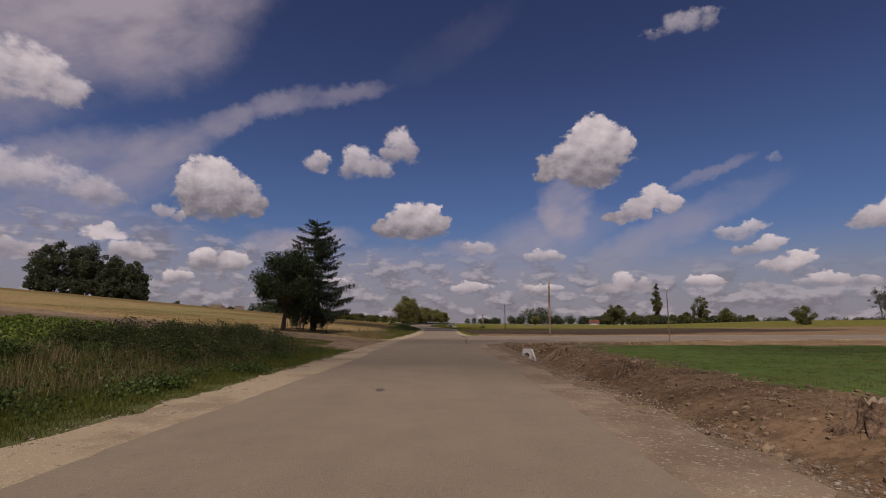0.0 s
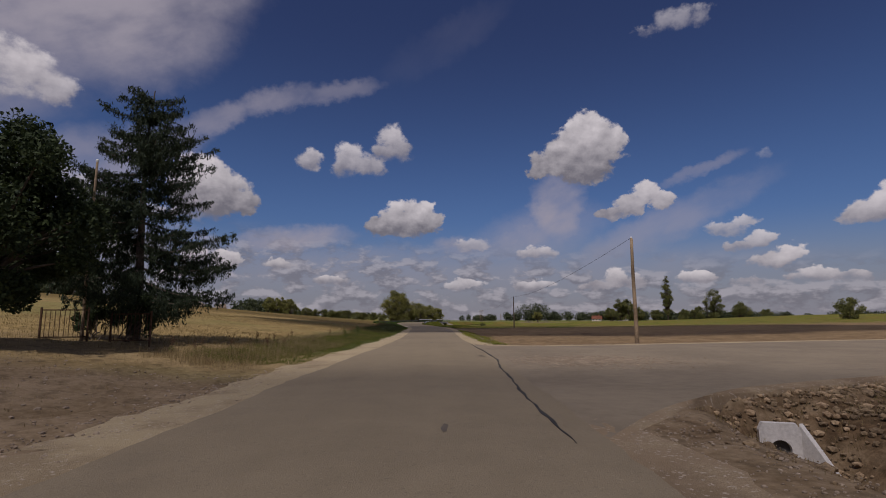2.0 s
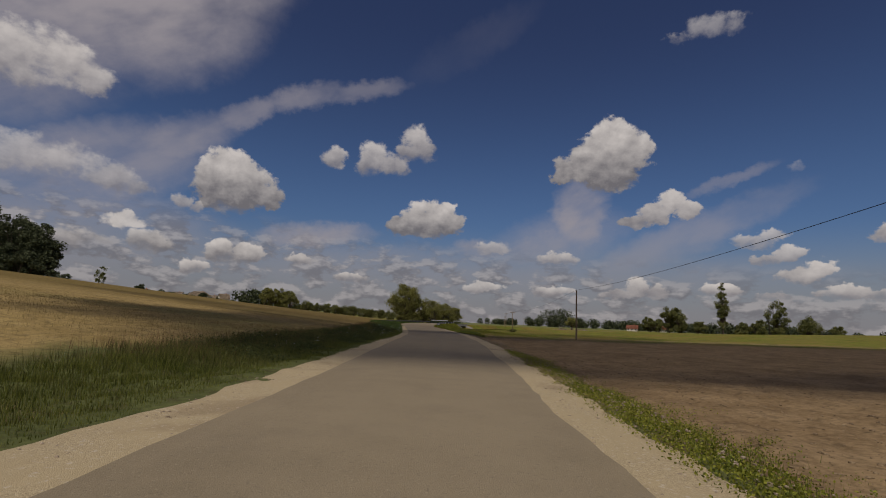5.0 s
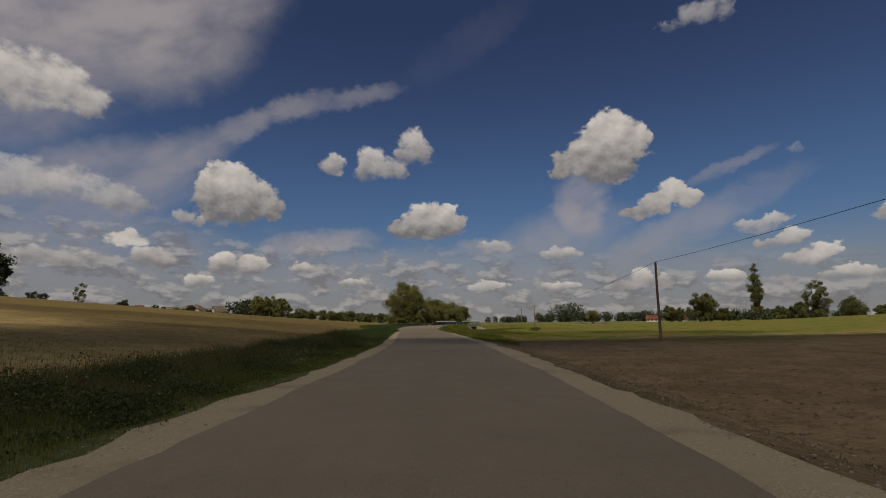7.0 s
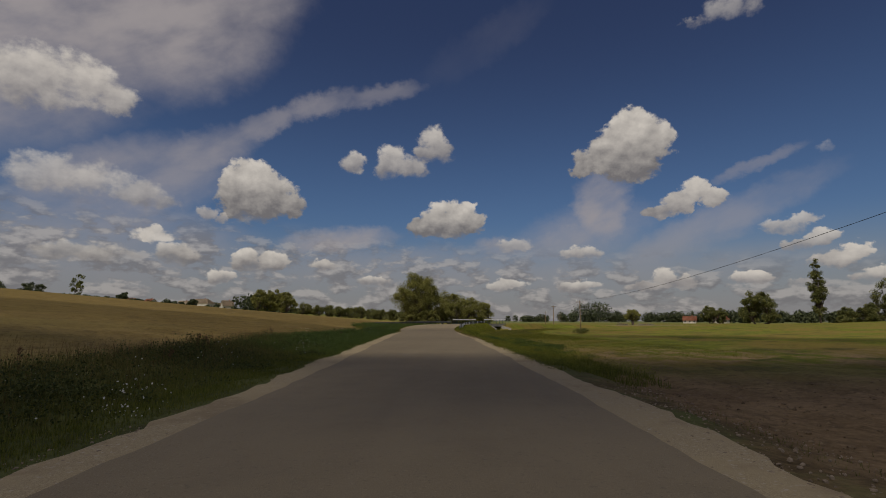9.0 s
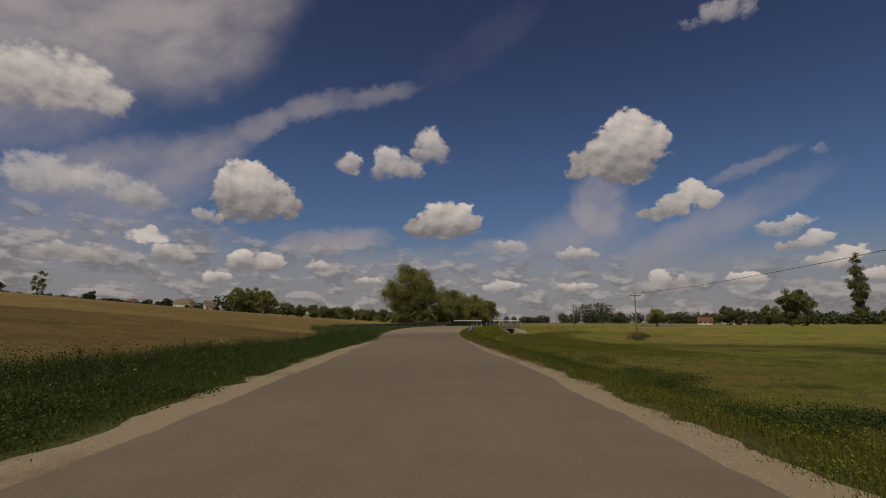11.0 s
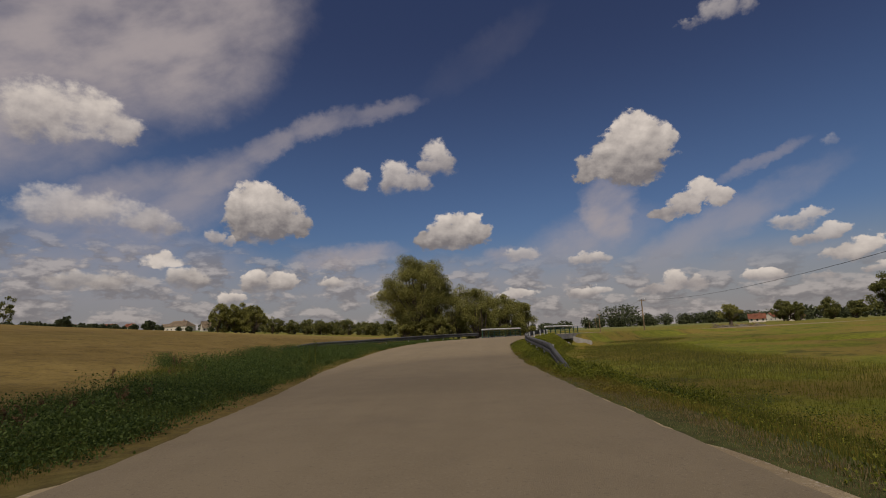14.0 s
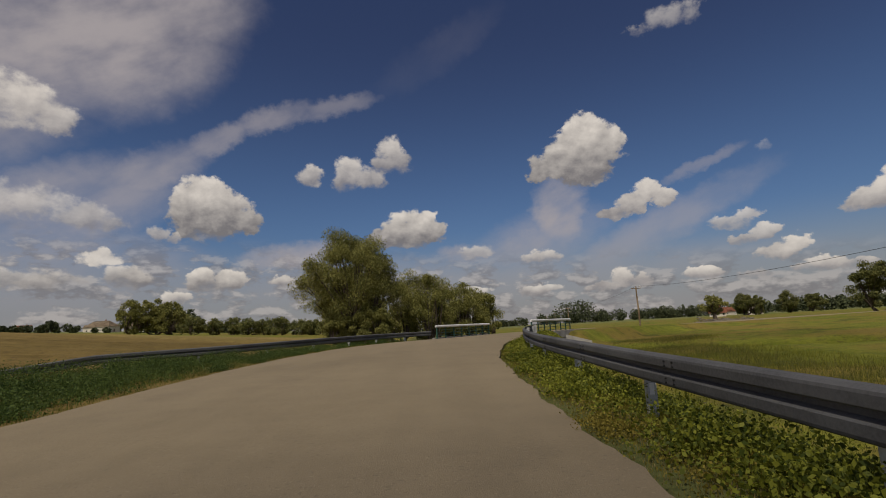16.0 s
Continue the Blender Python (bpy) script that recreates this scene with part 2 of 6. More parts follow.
def asphalt_build(g, place):
    big, mid = g.noise(place, 0.12, 3.0), g.noise(place, 1.3, 4.0)
    stretched = g.vec("MULTIPLY", place, (1.6, 0.06, 1.0))
    tracks = g.noise(stretched, 1.0, 3.0)
    grain = g.noise(place, 95.0, 3.0, 0.7)
    stones = g.put("ShaderNodeTexVoronoi")
    g.feed(stones.inputs["Vector"], place)
    stones.inputs["Scale"].default_value = 55.0
    tone = g.math("ADD", g.math("MULTIPLY", big, 0.5), g.math("ADD", g.math("MULTIPLY", mid, 0.3), g.math("MULTIPLY", tracks, 0.2)))
    base = g.mix(g.ramp(tone, 0.36, 0.64), (0.196, 0.153, 0.092), (0.250, 0.197, 0.120))
    base = g.mix(g.ramp(grain, 0.35, 0.75, 0.0, 0.45), base, (0.33, 0.276, 0.182))
    chips = g.noise(place, 34.0, 2.0, 0.5)
    base = g.mix(g.ramp(chips, 0.63, 0.70, 0.0, 0.35), base, (0.40, 0.336, 0.222))
    base = g.mix(g.ramp(g.noise(place, 21.0, 2.0, 0.5), 0.38, 0.30, 0.0, 0.3), base, (0.09, 0.074, 0.055))
    base = g.mix(g.ramp(g.noise(place, 0.55, 6.0, 0.7), 0.52, 0.70, 0.0, 0.2), base, (0.145, 0.115, 0.080))
    base = g.mix(g.ramp(stones.outputs["Distance"], 0.22, 0.05, 0.0, 0.3), base, (0.10, 0.088, 0.075))
    return base, g.math("ADD", grain, g.math("MULTIPLY", stones.outputs["Distance"], 0.6))


asphalt = surface("worn_asphalt", asphalt_build, 0.85, 0.0, 0.006)


def side_asphalt_build(g, place):
    tone = g.math("ADD", g.math("MULTIPLY", g.noise(place, 0.3, 4.0), 0.6), g.math("MULTIPLY", g.noise(place, 3.0, 4.0), 0.4))
    grain = g.noise(place, 60.0, 4.0, 0.7)
    base = g.mix(g.ramp(tone, 0.35, 0.65), (0.186, 0.146, 0.095), (0.256, 0.204, 0.133))
    return g.mix(g.ramp(grain, 0.45, 0.75, 0.0, 0.5), base, (0.36, 0.315, 0.225)), grain


side_asphalt = surface("pale_asphalt", side_asphalt_build, 0.9, 0.0, 0.006)


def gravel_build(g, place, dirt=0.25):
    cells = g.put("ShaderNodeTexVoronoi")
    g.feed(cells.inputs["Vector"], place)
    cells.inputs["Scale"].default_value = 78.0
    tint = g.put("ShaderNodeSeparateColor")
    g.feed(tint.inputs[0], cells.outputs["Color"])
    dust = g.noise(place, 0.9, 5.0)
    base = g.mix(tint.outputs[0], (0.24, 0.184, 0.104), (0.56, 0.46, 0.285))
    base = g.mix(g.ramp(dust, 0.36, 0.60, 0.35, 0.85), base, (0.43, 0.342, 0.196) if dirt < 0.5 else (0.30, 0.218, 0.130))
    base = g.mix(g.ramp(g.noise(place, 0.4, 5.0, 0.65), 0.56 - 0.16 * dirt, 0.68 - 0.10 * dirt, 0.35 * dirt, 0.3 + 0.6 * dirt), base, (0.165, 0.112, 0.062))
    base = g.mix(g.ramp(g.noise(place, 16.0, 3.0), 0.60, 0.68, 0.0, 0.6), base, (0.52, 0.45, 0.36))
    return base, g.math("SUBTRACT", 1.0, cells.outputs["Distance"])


gravel = surface("pale_gravel", gravel_build, 0.95, 0.0, 0.008)
dusty_gravel = surface("dusty_gravel", lambda g, place: gravel_build(g, place, 0.49), 0.95, 0.0, 0.010)
# the same gravel, browner and with a darker dust colour
brown_gravel = surface("darker_brown_gravel", lambda g, place: gravel_build(g, place, 0.8), 0.95, 0.0, 0.010)


def band(g, value, low, high, soft):
    return g.math("MULTIPLY", g.ramp(value, low - soft, low + soft), g.ramp(value, high + soft, high - soft))


def ground_build(g, place):
    """Fields and verges by where they lie: x across the road, y along it."""
    wobble = g.vec("SUBTRACT", g.noise(place, 0.16, 4.0, 0.6, True), (0.5, 0.5, 0.5))
    bent = g.vec("MULTIPLY_ADD", wobble, (5.0, 7.0, 0.0), place)
    xyz = g.put("ShaderNodeSeparateXYZ")
    g.feed(xyz.inputs[0], bent)
    x, y = xyz.outputs[0], xyz.outputs[1]
    raw = g.put("ShaderNodeSeparateXYZ")
    g.feed(raw.inputs[0], place)
    big, mid, fine = g.noise(place, 0.035, 4.0), g.noise(place, 0.5, 5.0, 0.65), g.noise(place, 7.0, 5.0, 0.7)
    rows = g.put("ShaderNodeTexWave", wave_type="BANDS", bands_direction="X")
    g.feed(rows.inputs["Vector"], place)
    rows.inputs["Scale"].default_value, rows.inputs["Distortion"].default_value, rows.inputs["Detail"].default_value = 0.42, 3.0, 3.0
    mottled = g.math("ADD", g.math("MULTIPLY", mid, 0.5), g.math("MULTIPLY", fine, 0.5))
    stubble = g.mix(g.ramp(mottled, 0.34, 0.66), (0.235, 0.165, 0.060), (0.39, 0.285, 0.115))
    stubble = g.mix(g.math("MULTIPLY", rows.outputs[1], 0.22), stubble, (0.19, 0.13, 0.06))
    stubble = g.mix(g.ramp(big, 0.46, 0.62, 0.0, 0.55), stubble, (0.19, 0.19, 0.06))
    tilled = g.mix(g.ramp(mottled, 0.34, 0.66), (0.150, 0.098, 0.048), (0.305, 0.212, 0.112))
    meadow = g.mix(g.ramp(mottled, 0.34, 0.66), (0.088, 0.106, 0.012), (0.200, 0.205, 0.030))
    meadow = g.mix(g.ramp(g.noise(place, 0.09, 5.0, 0.6), 0.45, 0.58, 0.0, 0.85), meadow, (0.205, 0.150, 0.038))
    meadow = g.mix(g.ramp(g.noise(place, 0.22, 5.0, 0.65), 0.54, 0.64, 0.0, 0.7), meadow, (0.060, 0.066, 0.017))
    verge = g.mix(g.ramp(mottled, 0.34, 0.66), (0.060, 0.070, 0.022), (0.125, 0.135, 0.045))
    crop = g.mix(g.ramp(mottled, 0.36, 0.64), (0.055, 0.095, 0.016), (0.150, 0.210, 0.035))
    lawn = g.mix(g.ramp(mottled, 0.34, 0.66), (0.075, 0.125, 0.025), (0.135, 0.195, 0.045))
    lawn = g.mix(g.ramp(g.noise(place, 0.3, 5.0, 0.65), 0.5, 0.68, 0.0, 0.6), lawn, (0.135, 0.130, 0.035))
    bank = g.mix(g.ramp(mottled, 0.34, 0.66), (0.075, 0.047, 0.025), (0.245, 0.160, 0.085))
    dusty = g.mix(g.ramp(mottled, 0.34, 0.66), (0.165, 0.115, 0.062), (0.295, 0.220, 0.135))
    far_green = g.mix(g.ramp(big, 0.40, 0.60), (0.09, 0.12, 0.04), (0.20, 0.19, 0.075))

    left_field = g.mix(band(g, y, -400.0, 27.0, 1.5), stubble, g.mix(band(g, x, -46.0, -9.0, 1.5), stubble, crop))
    # browner field from here on, with some cloud shade put into its colour
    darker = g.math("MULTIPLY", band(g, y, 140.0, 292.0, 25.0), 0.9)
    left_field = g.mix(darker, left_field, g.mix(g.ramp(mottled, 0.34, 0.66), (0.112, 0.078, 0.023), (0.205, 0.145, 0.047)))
    left_field = g.mix(g.ramp(y, 290.0, 310.0), left_field, meadow)
    left = g.mix(g.ramp(x, -9.5, -7.0), left_field, verge)
    left = g.mix(g.math("MULTIPLY", band(g, y, 28.5, 42.0, 1.5), g.ramp(raw.outputs[0], -60.0, -25.0)), left, dusty)
    left = g.mix(g.math("MULTIPLY", band(g, y, 42.0, 52.0, 2.0), g.ramp(x, -20.0, -13.0)), left, g.mix(0.5, stubble, dusty))
    right_field = g.mix(g.ramp(y, 136.0, 148.0), tilled, meadow)
    right_field = g.mix(g.math("MULTIPLY", band(g, y, 146.0, 168.0, 5.0), g.ramp(mid, 0.42, 0.6)), right_field, tilled)
    right_field = g.mix(band(g, y, -400.0, 41.0, 1.0), right_field, g.mix(g.ramp(x, 8.6, 9.8), bank, lawn))
    right_verge = g.mix(g.ramp(y, 120.0, 150.0), g.mix(g.ramp(mid, 0.4, 0.6), bank, verge), verge)
    right = g.mix(g.ramp(x, 4.2, 5.8), right_verge, right_field)
    right = g.mix(g.math("MULTIPLY", g.ramp(y, 150.0, 165.0), g.ramp(x, 1.5, 3.5)), right, meadow)
    right = g.mix(band(g, y, -400.0, 34.0, 2.0), right, g.mix(g.ramp(x, 8.6, 9.8), bank, lawn))
    mouth = g.math("MULTIPLY", band(g, raw.outputs[1], 33.0, 42.5, 1.2), g.ramp(x, 15.0, 9.0))
    right = g.mix(mouth, right, g.mix(g.ramp(mid, 0.36, 0.6), bank, dusty))
    wayside = g.math("MULTIPLY", g.ramp(raw.outputs[1], 38.0, 34.0), g.ramp(x, 5.6, 3.9))
    right = g.mix(g.math("MULTIPLY", wayside, 0.85), right, dusty)
    base = g.mix(g.ramp(raw.outputs[0], -1.5, 0.5), left, right)
    base = g.mix(g.ramp(g.noise(place, 2.2, 6.0, 0.7), 0.36, 0.50, 0.45, 0.0), base, (0.062, 0.044, 0.024))
    base = g.mix(g.ramp(y, 420.0, 600.0), base, far_green)
    return base, mottled


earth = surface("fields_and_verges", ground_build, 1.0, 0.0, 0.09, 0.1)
bark = speckled("rough_bark", (0.045, 0.034, 0.025), (0.13, 0.10, 0.075), 1.2, 14.0, 0.95, 0.02)
pale_bark = speckled("pale_bark", (0.10, 0.09, 0.075), (0.30, 0.27, 0.23), 1.5, 12.0, 0.95, 0.02)
stump_wood = speckled("weathered_stump_wood", (0.022, 0.013, 0.008), (0.30, 0.20, 0.115), 3.2, 17.0, 0.95, 0.03)
cut_wood = speckled("sawn_wood", (0.20, 0.145, 0.09), (0.38, 0.30, 0.20), 3.0, 22.0, 0.9, 0.008)
pole_wood = speckled("grey_pole_wood", (0.10, 0.068, 0.040), (0.32, 0.235, 0.145), 0.8, 16.0, 0.9, 0.008)
concrete = speckled("weathered_concrete", (0.27, 0.25, 0.215), (0.47, 0.445, 0.40), 1.1, 18.0, 0.9, 0.008)
pale_concrete = speckled("pale_cast_concrete", (0.48, 0.45, 0.40), (0.70, 0.67, 0.61), 1.4, 18.0, 0.9, 0.006)
# beam steel: darkened in colour for the shade on its road-side face
steel = speckled("shaded_galvanised_steel", (0.070, 0.070, 0.070), (0.135, 0.135, 0.133), 0.9, 30.0, 0.7, 0.002, 0.12, 0.35)
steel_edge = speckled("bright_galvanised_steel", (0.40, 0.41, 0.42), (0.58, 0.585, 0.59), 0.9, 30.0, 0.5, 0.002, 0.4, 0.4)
white_paint = speckled("chalky_white_paint", (0.60, 0.60, 0.585), (0.80, 0.80, 0.78), 1.0, 25.0, 0.6, 0.002)
green_paint = speckled("dull_green_paint", (0.030, 0.085, 0.060), (0.055, 0.14, 0.10), 2.0, 25.0, 0.55, 0.002)
rust = speckled("rusty_iron", (0.055, 0.030, 0.018), (0.15, 0.085, 0.05), 3.0, 24.0, 0.85, 0.003, 0.3)
stain_mat = speckled("oily_asphalt", (0.085, 0.070, 0.050), (0.15, 0.122, 0.088), 3.0, 40.0, 0.75, 0.003)
tar = speckled("dark_tar_seam", (0.022, 0.020, 0.018), (0.06, 0.054, 0.046), 2.0, 30.0, 0.8, 0.004)
clod = speckled("earth_clods", (0.085, 0.056, 0.031), (0.31, 0.225, 0.128), 2.5, 20.0, 0.95, 0.01)
clay_lump = speckled("tan_clay_lumps", (0.15, 0.095, 0.048), (0.50, 0.36, 0.21), 2.2, 14.0, 0.95, 0.02)
stone = speckled("field_stone", (0.17, 0.125, 0.082), (0.40, 0.32, 0.23), 2.0, 20.0, 0.95, 0.01)
plaster = speckled("pale_plaster", (0.50, 0.45, 0.37), (0.70, 0.65, 0.56), 0.4, 9.0, 0.9, 0.004)
red_tile = speckled("red_roof_tiles", (0.22, 0.085, 0.050), (0.38, 0.16, 0.10), 0.6, 6.0, 0.85, 0.01)
grey_roof = speckled("grey_roof_sheets", (0.24, 0.18, 0.12), (0.37, 0.29, 0.20), 0.5, 6.0, 0.85, 0.006)
dark_glass = surface("window_glass", lambda g, p: (0.03, 0.035, 0.04), 0.1, 0.0, 0.0, 0.5)
black_iron = surface("black_cable", lambda g, p: (0.02, 0.02, 0.02), 0.6)
# shade of the pipe mouth and bridge opening, put into the concrete's colour
dark_hole = speckled("shade_coloured_concrete", (0.05, 0.046, 0.04), (0.12, 0.11, 0.095), 1.0, 12.0, 0.9, 0.005)
water_mat = surface("stream_water", lambda g, p: (0.035, 0.04, 0.025), 0.12, 0.0, 0.0, 0.5)

spruce_needles = foliage("spruce_needles", (0.012, 0.021, 0.010), (0.042, 0.058, 0.028), 0.75, 0.15)
dark_leaves = foliage("dark_leaves", (0.016, 0.028, 0.010), (0.055, 0.075, 0.026), 0.7, 0.25)
willow_leaves = foliage("willow_leaves", (0.095, 0.105, 0.026), (0.330, 0.310, 0.088), 0.65, 0.3)
bush_leaves = foliage("bush_leaves", (0.068, 0.082, 0.024), (0.225, 0.220, 0.070), 0.7, 0.3)
far_leaves = foliage("far_leaves", (0.040, 0.052, 0.026), (0.105, 0.120, 0.055), 0.8, 0.2)
grass_green = foliage("green_grass", (0.066, 0.086, 0.012), (0.190, 0.195, 0.034), 0.7, 0.35)
meadow_blades = foliage("meadow_grass", (0.11, 0.125, 0.015), (0.27, 0.255, 0.042), 0.75, 0.5)
grass_dry = foliage("dry_grass", (0.16, 0.115, 0.050), (0.40, 0.31, 0.15), 0.8, 0.3)
grass_dark = foliage("rank_grass", (0.066, 0.072, 0.018), (0.185, 0.172, 0.050), 0.75, 0.3)
weed_leaves = foliage("weed_leaves", (0.078, 0.105, 0.010), (0.310, 0.310, 0.038), 0.6, 0.35)
yellow_weeds = foliage("yellowing_weeds", (0.14, 0.12, 0.018), (0.34, 0.27, 0.05), 0.7, 0.35)
straw_stalks = foliage("straw_stalks", (0.13, 0.092, 0.034), (0.29, 0.215, 0.085), 0.85, 0.2)
crop_leaves = foliage("crop_leaves", (0.085, 0.135, 0.015), (0.27, 0.33, 0.05), 0.6, 0.35)
lush_leaves = foliage("lush_weed_leaves", (0.030, 0.060, 0.013), (0.120, 0.168, 0.036), 0.65, 0.35)
rail_leaves = foliage("weeds_under_the_rail", (0.045, 0.068, 0.008), (0.290, 0.300, 0.036), 0.6, 0.35)
rank_leaves = foliage("rank_weed_leaves", (0.030, 0.044, 0.012), (0.105, 0.118, 0.034), 0.7, 0.3)
dock_brown = foliage("dry_dock_seed", (0.085, 0.046, 0.024), (0.21, 0.125, 0.065), 0.85, 0.2)
flower_white = surface("white_petals", lambda g, p: (0.62, 0.62, 0.56), 0.8)

# ---------------------------------------------------------------- shape of the land
def smooth(t):
    t = np.clip(t, 0.0, 1.0)
    return t * t * (3 - 2 * t)


# both edges of the carriageway, station by station: left x, left y, right x, right y
EDGES = np.array((
    (-3.8, -40, 2.0, -40), (-3.7, -6, 1.95, -6), (-3.6, 6, 2.3, 6), (-3.1, 18, 2.5, 18), (-2.95, 30, 2.6, 30), (-2.6, 45, 2.95, 45),
    (-1.95, 58, 3.05, 58), (-1.6, 75, 3.2, 75), (-2.0, 103, 3.9, 103), (-2.35, 123, 3.5, 123), (-3.5, 140, 2.7, 140), (-5.0, 156, 1.6, 156),
    (-5.8, 166, 1.0, 166), (-6.7, 175, 0.0, 175), (-7.5, 185, -0.6, 185), (-8.7, 195, -1.1, 195), (-10.2, 205, -1.6, 205), (-11.0, 216, -1.6, 214),
    (-10.9, 227, -1.3, 222)))
EDGES = np.concatenate((EDGES, np.array((
    (-9.3, 238, 0.0, 230), (-6.2, 246, 2.0, 238), (-2.9, 250.6, 4.0, 246.2), (2.6, 260.2, 9.5, 255.7), (10, 271, 17, 265.5),
    (23, 286, 29, 279), (45, 302, 49, 294), (90, 322, 93, 313), (160, 345, 162, 336)))))


def spline(rows, steps):
    """A smooth curve through the rows."""
    rows = np.asarray(rows, float)
    ends = np.concatenate((2 * rows[:1] - rows[1:2], rows, 2 * rows[-1:] - rows[-2:-1]))
    out = []
    for i in range(len(rows) - 1):
        a, b, c, d = ends[i:i + 4]
        for t in np.linspace(0, 1, steps, endpoint=False):
            out.append(0.5 * (2 * b + (c - a) * t + (2 * a - 5 * b + 4 * c - d) * t * t + (3 * b - a - 3 * c + d) * t ** 3))
    return np.array(out + [rows[-1]])


LANE = spline(EDGES, 12)
MIDDLE = (LANE[:, :2] + LANE[:, 2:]) / 2
HALF = np.linalg.norm(LANE[:, 2:] - LANE[:, :2], axis=1) / 2


def road_height(y):
    return 0.62 * smooth((np.asarray(y, float) - 198) / 48.0) * (1 - smooth((np.asarray(y, float) - 262) / 40.0))


def to_road(x, y):
    """How far outside the carriageway a place lies, and on which side (-1 left, 1 right)."""
    x, y = np.asarray(x, float), np.asarray(y, float)
    away, side = np.full(x.shape, 1e9), np.ones(x.shape)
    ahead = np.gradient(MIDDLE, axis=0)
    ahead /= np.linalg.norm(ahead, axis=1)[:, None]
    for (mx, my), half, (ax, ay) in zip(MIDDLE, HALF, ahead):
        dx, dy = x - mx, y - my
        along, across = dx * ax + dy * ay, dx * ay - dy * ax
        d = np.hypot(np.maximum(np.abs(across) - half, 0), along * (np.abs(across) > half) + along * (np.abs(across) <= half))
        nearer = d < away
        away, side = np.where(nearer, d, away), np.where(nearer, np.sign(across), side)
    return away, side


SIDE_NEAR = ((1.5, 33.0), (2.9, 35.2), (5.0, 37.6), (9.0, 40.2), (20, 43.6), (40, 49.5), (80, 60), (160, 80))
SIDE_FAR = ((1.5, 66), (2.8, 61.5), (3.3, 58.9), (3.9, 57.7), (5.4, 56.8), (7.4, 56.6), (14, 58.0), (30, 62), (80, 74), (160, 94))
BRIDGE_AT, BRIDGE_TURN = Vector((3.3, 253.2, 0.0)), radians(-30)


def land(x, y):
    """Height of the ground."""
    x, y = np.asarray(x, float), np.asarray(y, float)
    d, side = to_road(x, y)
    level = road_height(y)
    slope = 0.088 - 0.034 * smooth((y - 220) / 160.0)
    rise = slope * np.maximum(-x - 5.0, 0)
    rise = np.where(rise > 22, 22 + (rise - 22) * 0.15, rise)
    left = rise - 0.25 * np.exp(-((d - 3.4) / 1.4) ** 2) * (y < 30)
    left = left - 0.7 * smooth((y - 150) / 40.0) * np.exp(-np.maximum(d - 8, 0) / 60.0)
    right = -0.45 + 0.012 * np.maximum(x - 25.0, 0)
    right = right + 1.6 * smooth((x - 120) / 150.0) * (1 - smooth((y - 500) / 300.0))
    right = right - 0.35 * smooth((y - 150) / 60.0) * np.exp(-np.maximum(x - 10, 0) / 60.0)
    # the ditch and the plot behind it, before the side road
    before = 1 - smooth((y - 37.2) / 1.8)
    reach = smooth((y - 26) / 10.0)
    ditch = -0.15 - (0.95 + 0.3 * reach) * np.exp(-((d - 3.0 - 1.2 * reach) / 1.35) ** 2) * (0.55 + 0.45 * smooth((y - 5) / 25.0))
    right = right + (ditch - right) * before
    near = np.interp(x, [p[0] for p in SIDE_NEAR], [p[1] for p in SIDE_NEAR])
    far = np.interp(x, [p[0] for p in SIDE_FAR], [p[1] for p in SIDE_FAR])
    lip = near + 0.75 * np.exp(-((x - 6.95) / 0.9) ** 4)
    on_side = smooth((y - lip + 1.7) / 1.0) * smooth((far + 3.5 - y) / 2.5) * (x > 2.0)
    right = right + (-0.14 - right) * on_side
    wild = np.where(side < 0, left, right)
    # the stream under the bridge
    bx, by = x - BRIDGE_AT.x, y - BRIDGE_AT.y
    along = bx * math.sin(-BRIDGE_TURN) + by * math.cos(BRIDGE_TURN)
    across = bx * math.cos(BRIDGE_TURN) + by * math.sin(BRIDGE_TURN)
    wild = wild - 1.9 * np.exp(-(along / 2.6) ** 2) * smooth((np.abs(across) - 2.0) / 3.0) * np.exp(-np.maximum(np.abs(across) - 30, 0) / 30.0)
    keep = np.where(side > 0, 2.2, 4.5)
    z = (level - 0.035) + (wild - level + 0.035) * smooth((d - 0.9) / keep)
    z = np.where(d < 0.9, level - 0.035, z)
    under = np.exp(-(along / 2.3) ** 6) * (np.abs(across) < 30) + 0 * z
    z = z + (np.minimum(wild, -1.75) - z) * under
    beside = np.exp(-(along / 3.6) ** 4) * smooth((np.abs(across) - 4.4) / 0.8) * np.exp(-np.maximum(np.abs(across) - 8, 0) / 4.0)
    z = z + (np.minimum(wild, z) - z) * beside
    # the hollow before the culvert
    pit = np.exp(-(((x - 6.45) / 1.0) ** 2 + ((y - 37.05) / 1.05) ** 2) ** 3)
    return z + (np.minimum(z, -1.46) - z) * pit


def mesh_of(name, verts, faces):
    """A mesh out of arrays: verts n x 3; faces m x 3 or m x 4."""
    verts, faces = np.asarray(verts, np.float32).reshape(-1, 3), np.asarray(faces, np.int32)
    me = bpy.data.meshes.new(name)
    me.vertices.add(len(verts))
    me.vertices.foreach_set("co", verts.ravel())
    n = faces.shape[1]
    me.loops.add(faces.size)
    me.loops.foreach_set("vertex_index", faces.ravel())
    me.polygons.add(len(faces))
    me.polygons.foreach_set("loop_start", np.arange(0, faces.size, n, dtype=np.int32))
    me.update(calc_edges=True)
    me.validate()
    return me


def thing(name, me, material, label="", category="", group="", kind="", shade=False):
    ob = new(name, me)
    me.materials.append(material)
    me.polygons.foreach_set("use_smooth", [shade] * len(me.polygons))
    return tagged(ob, label, category, group, kind)


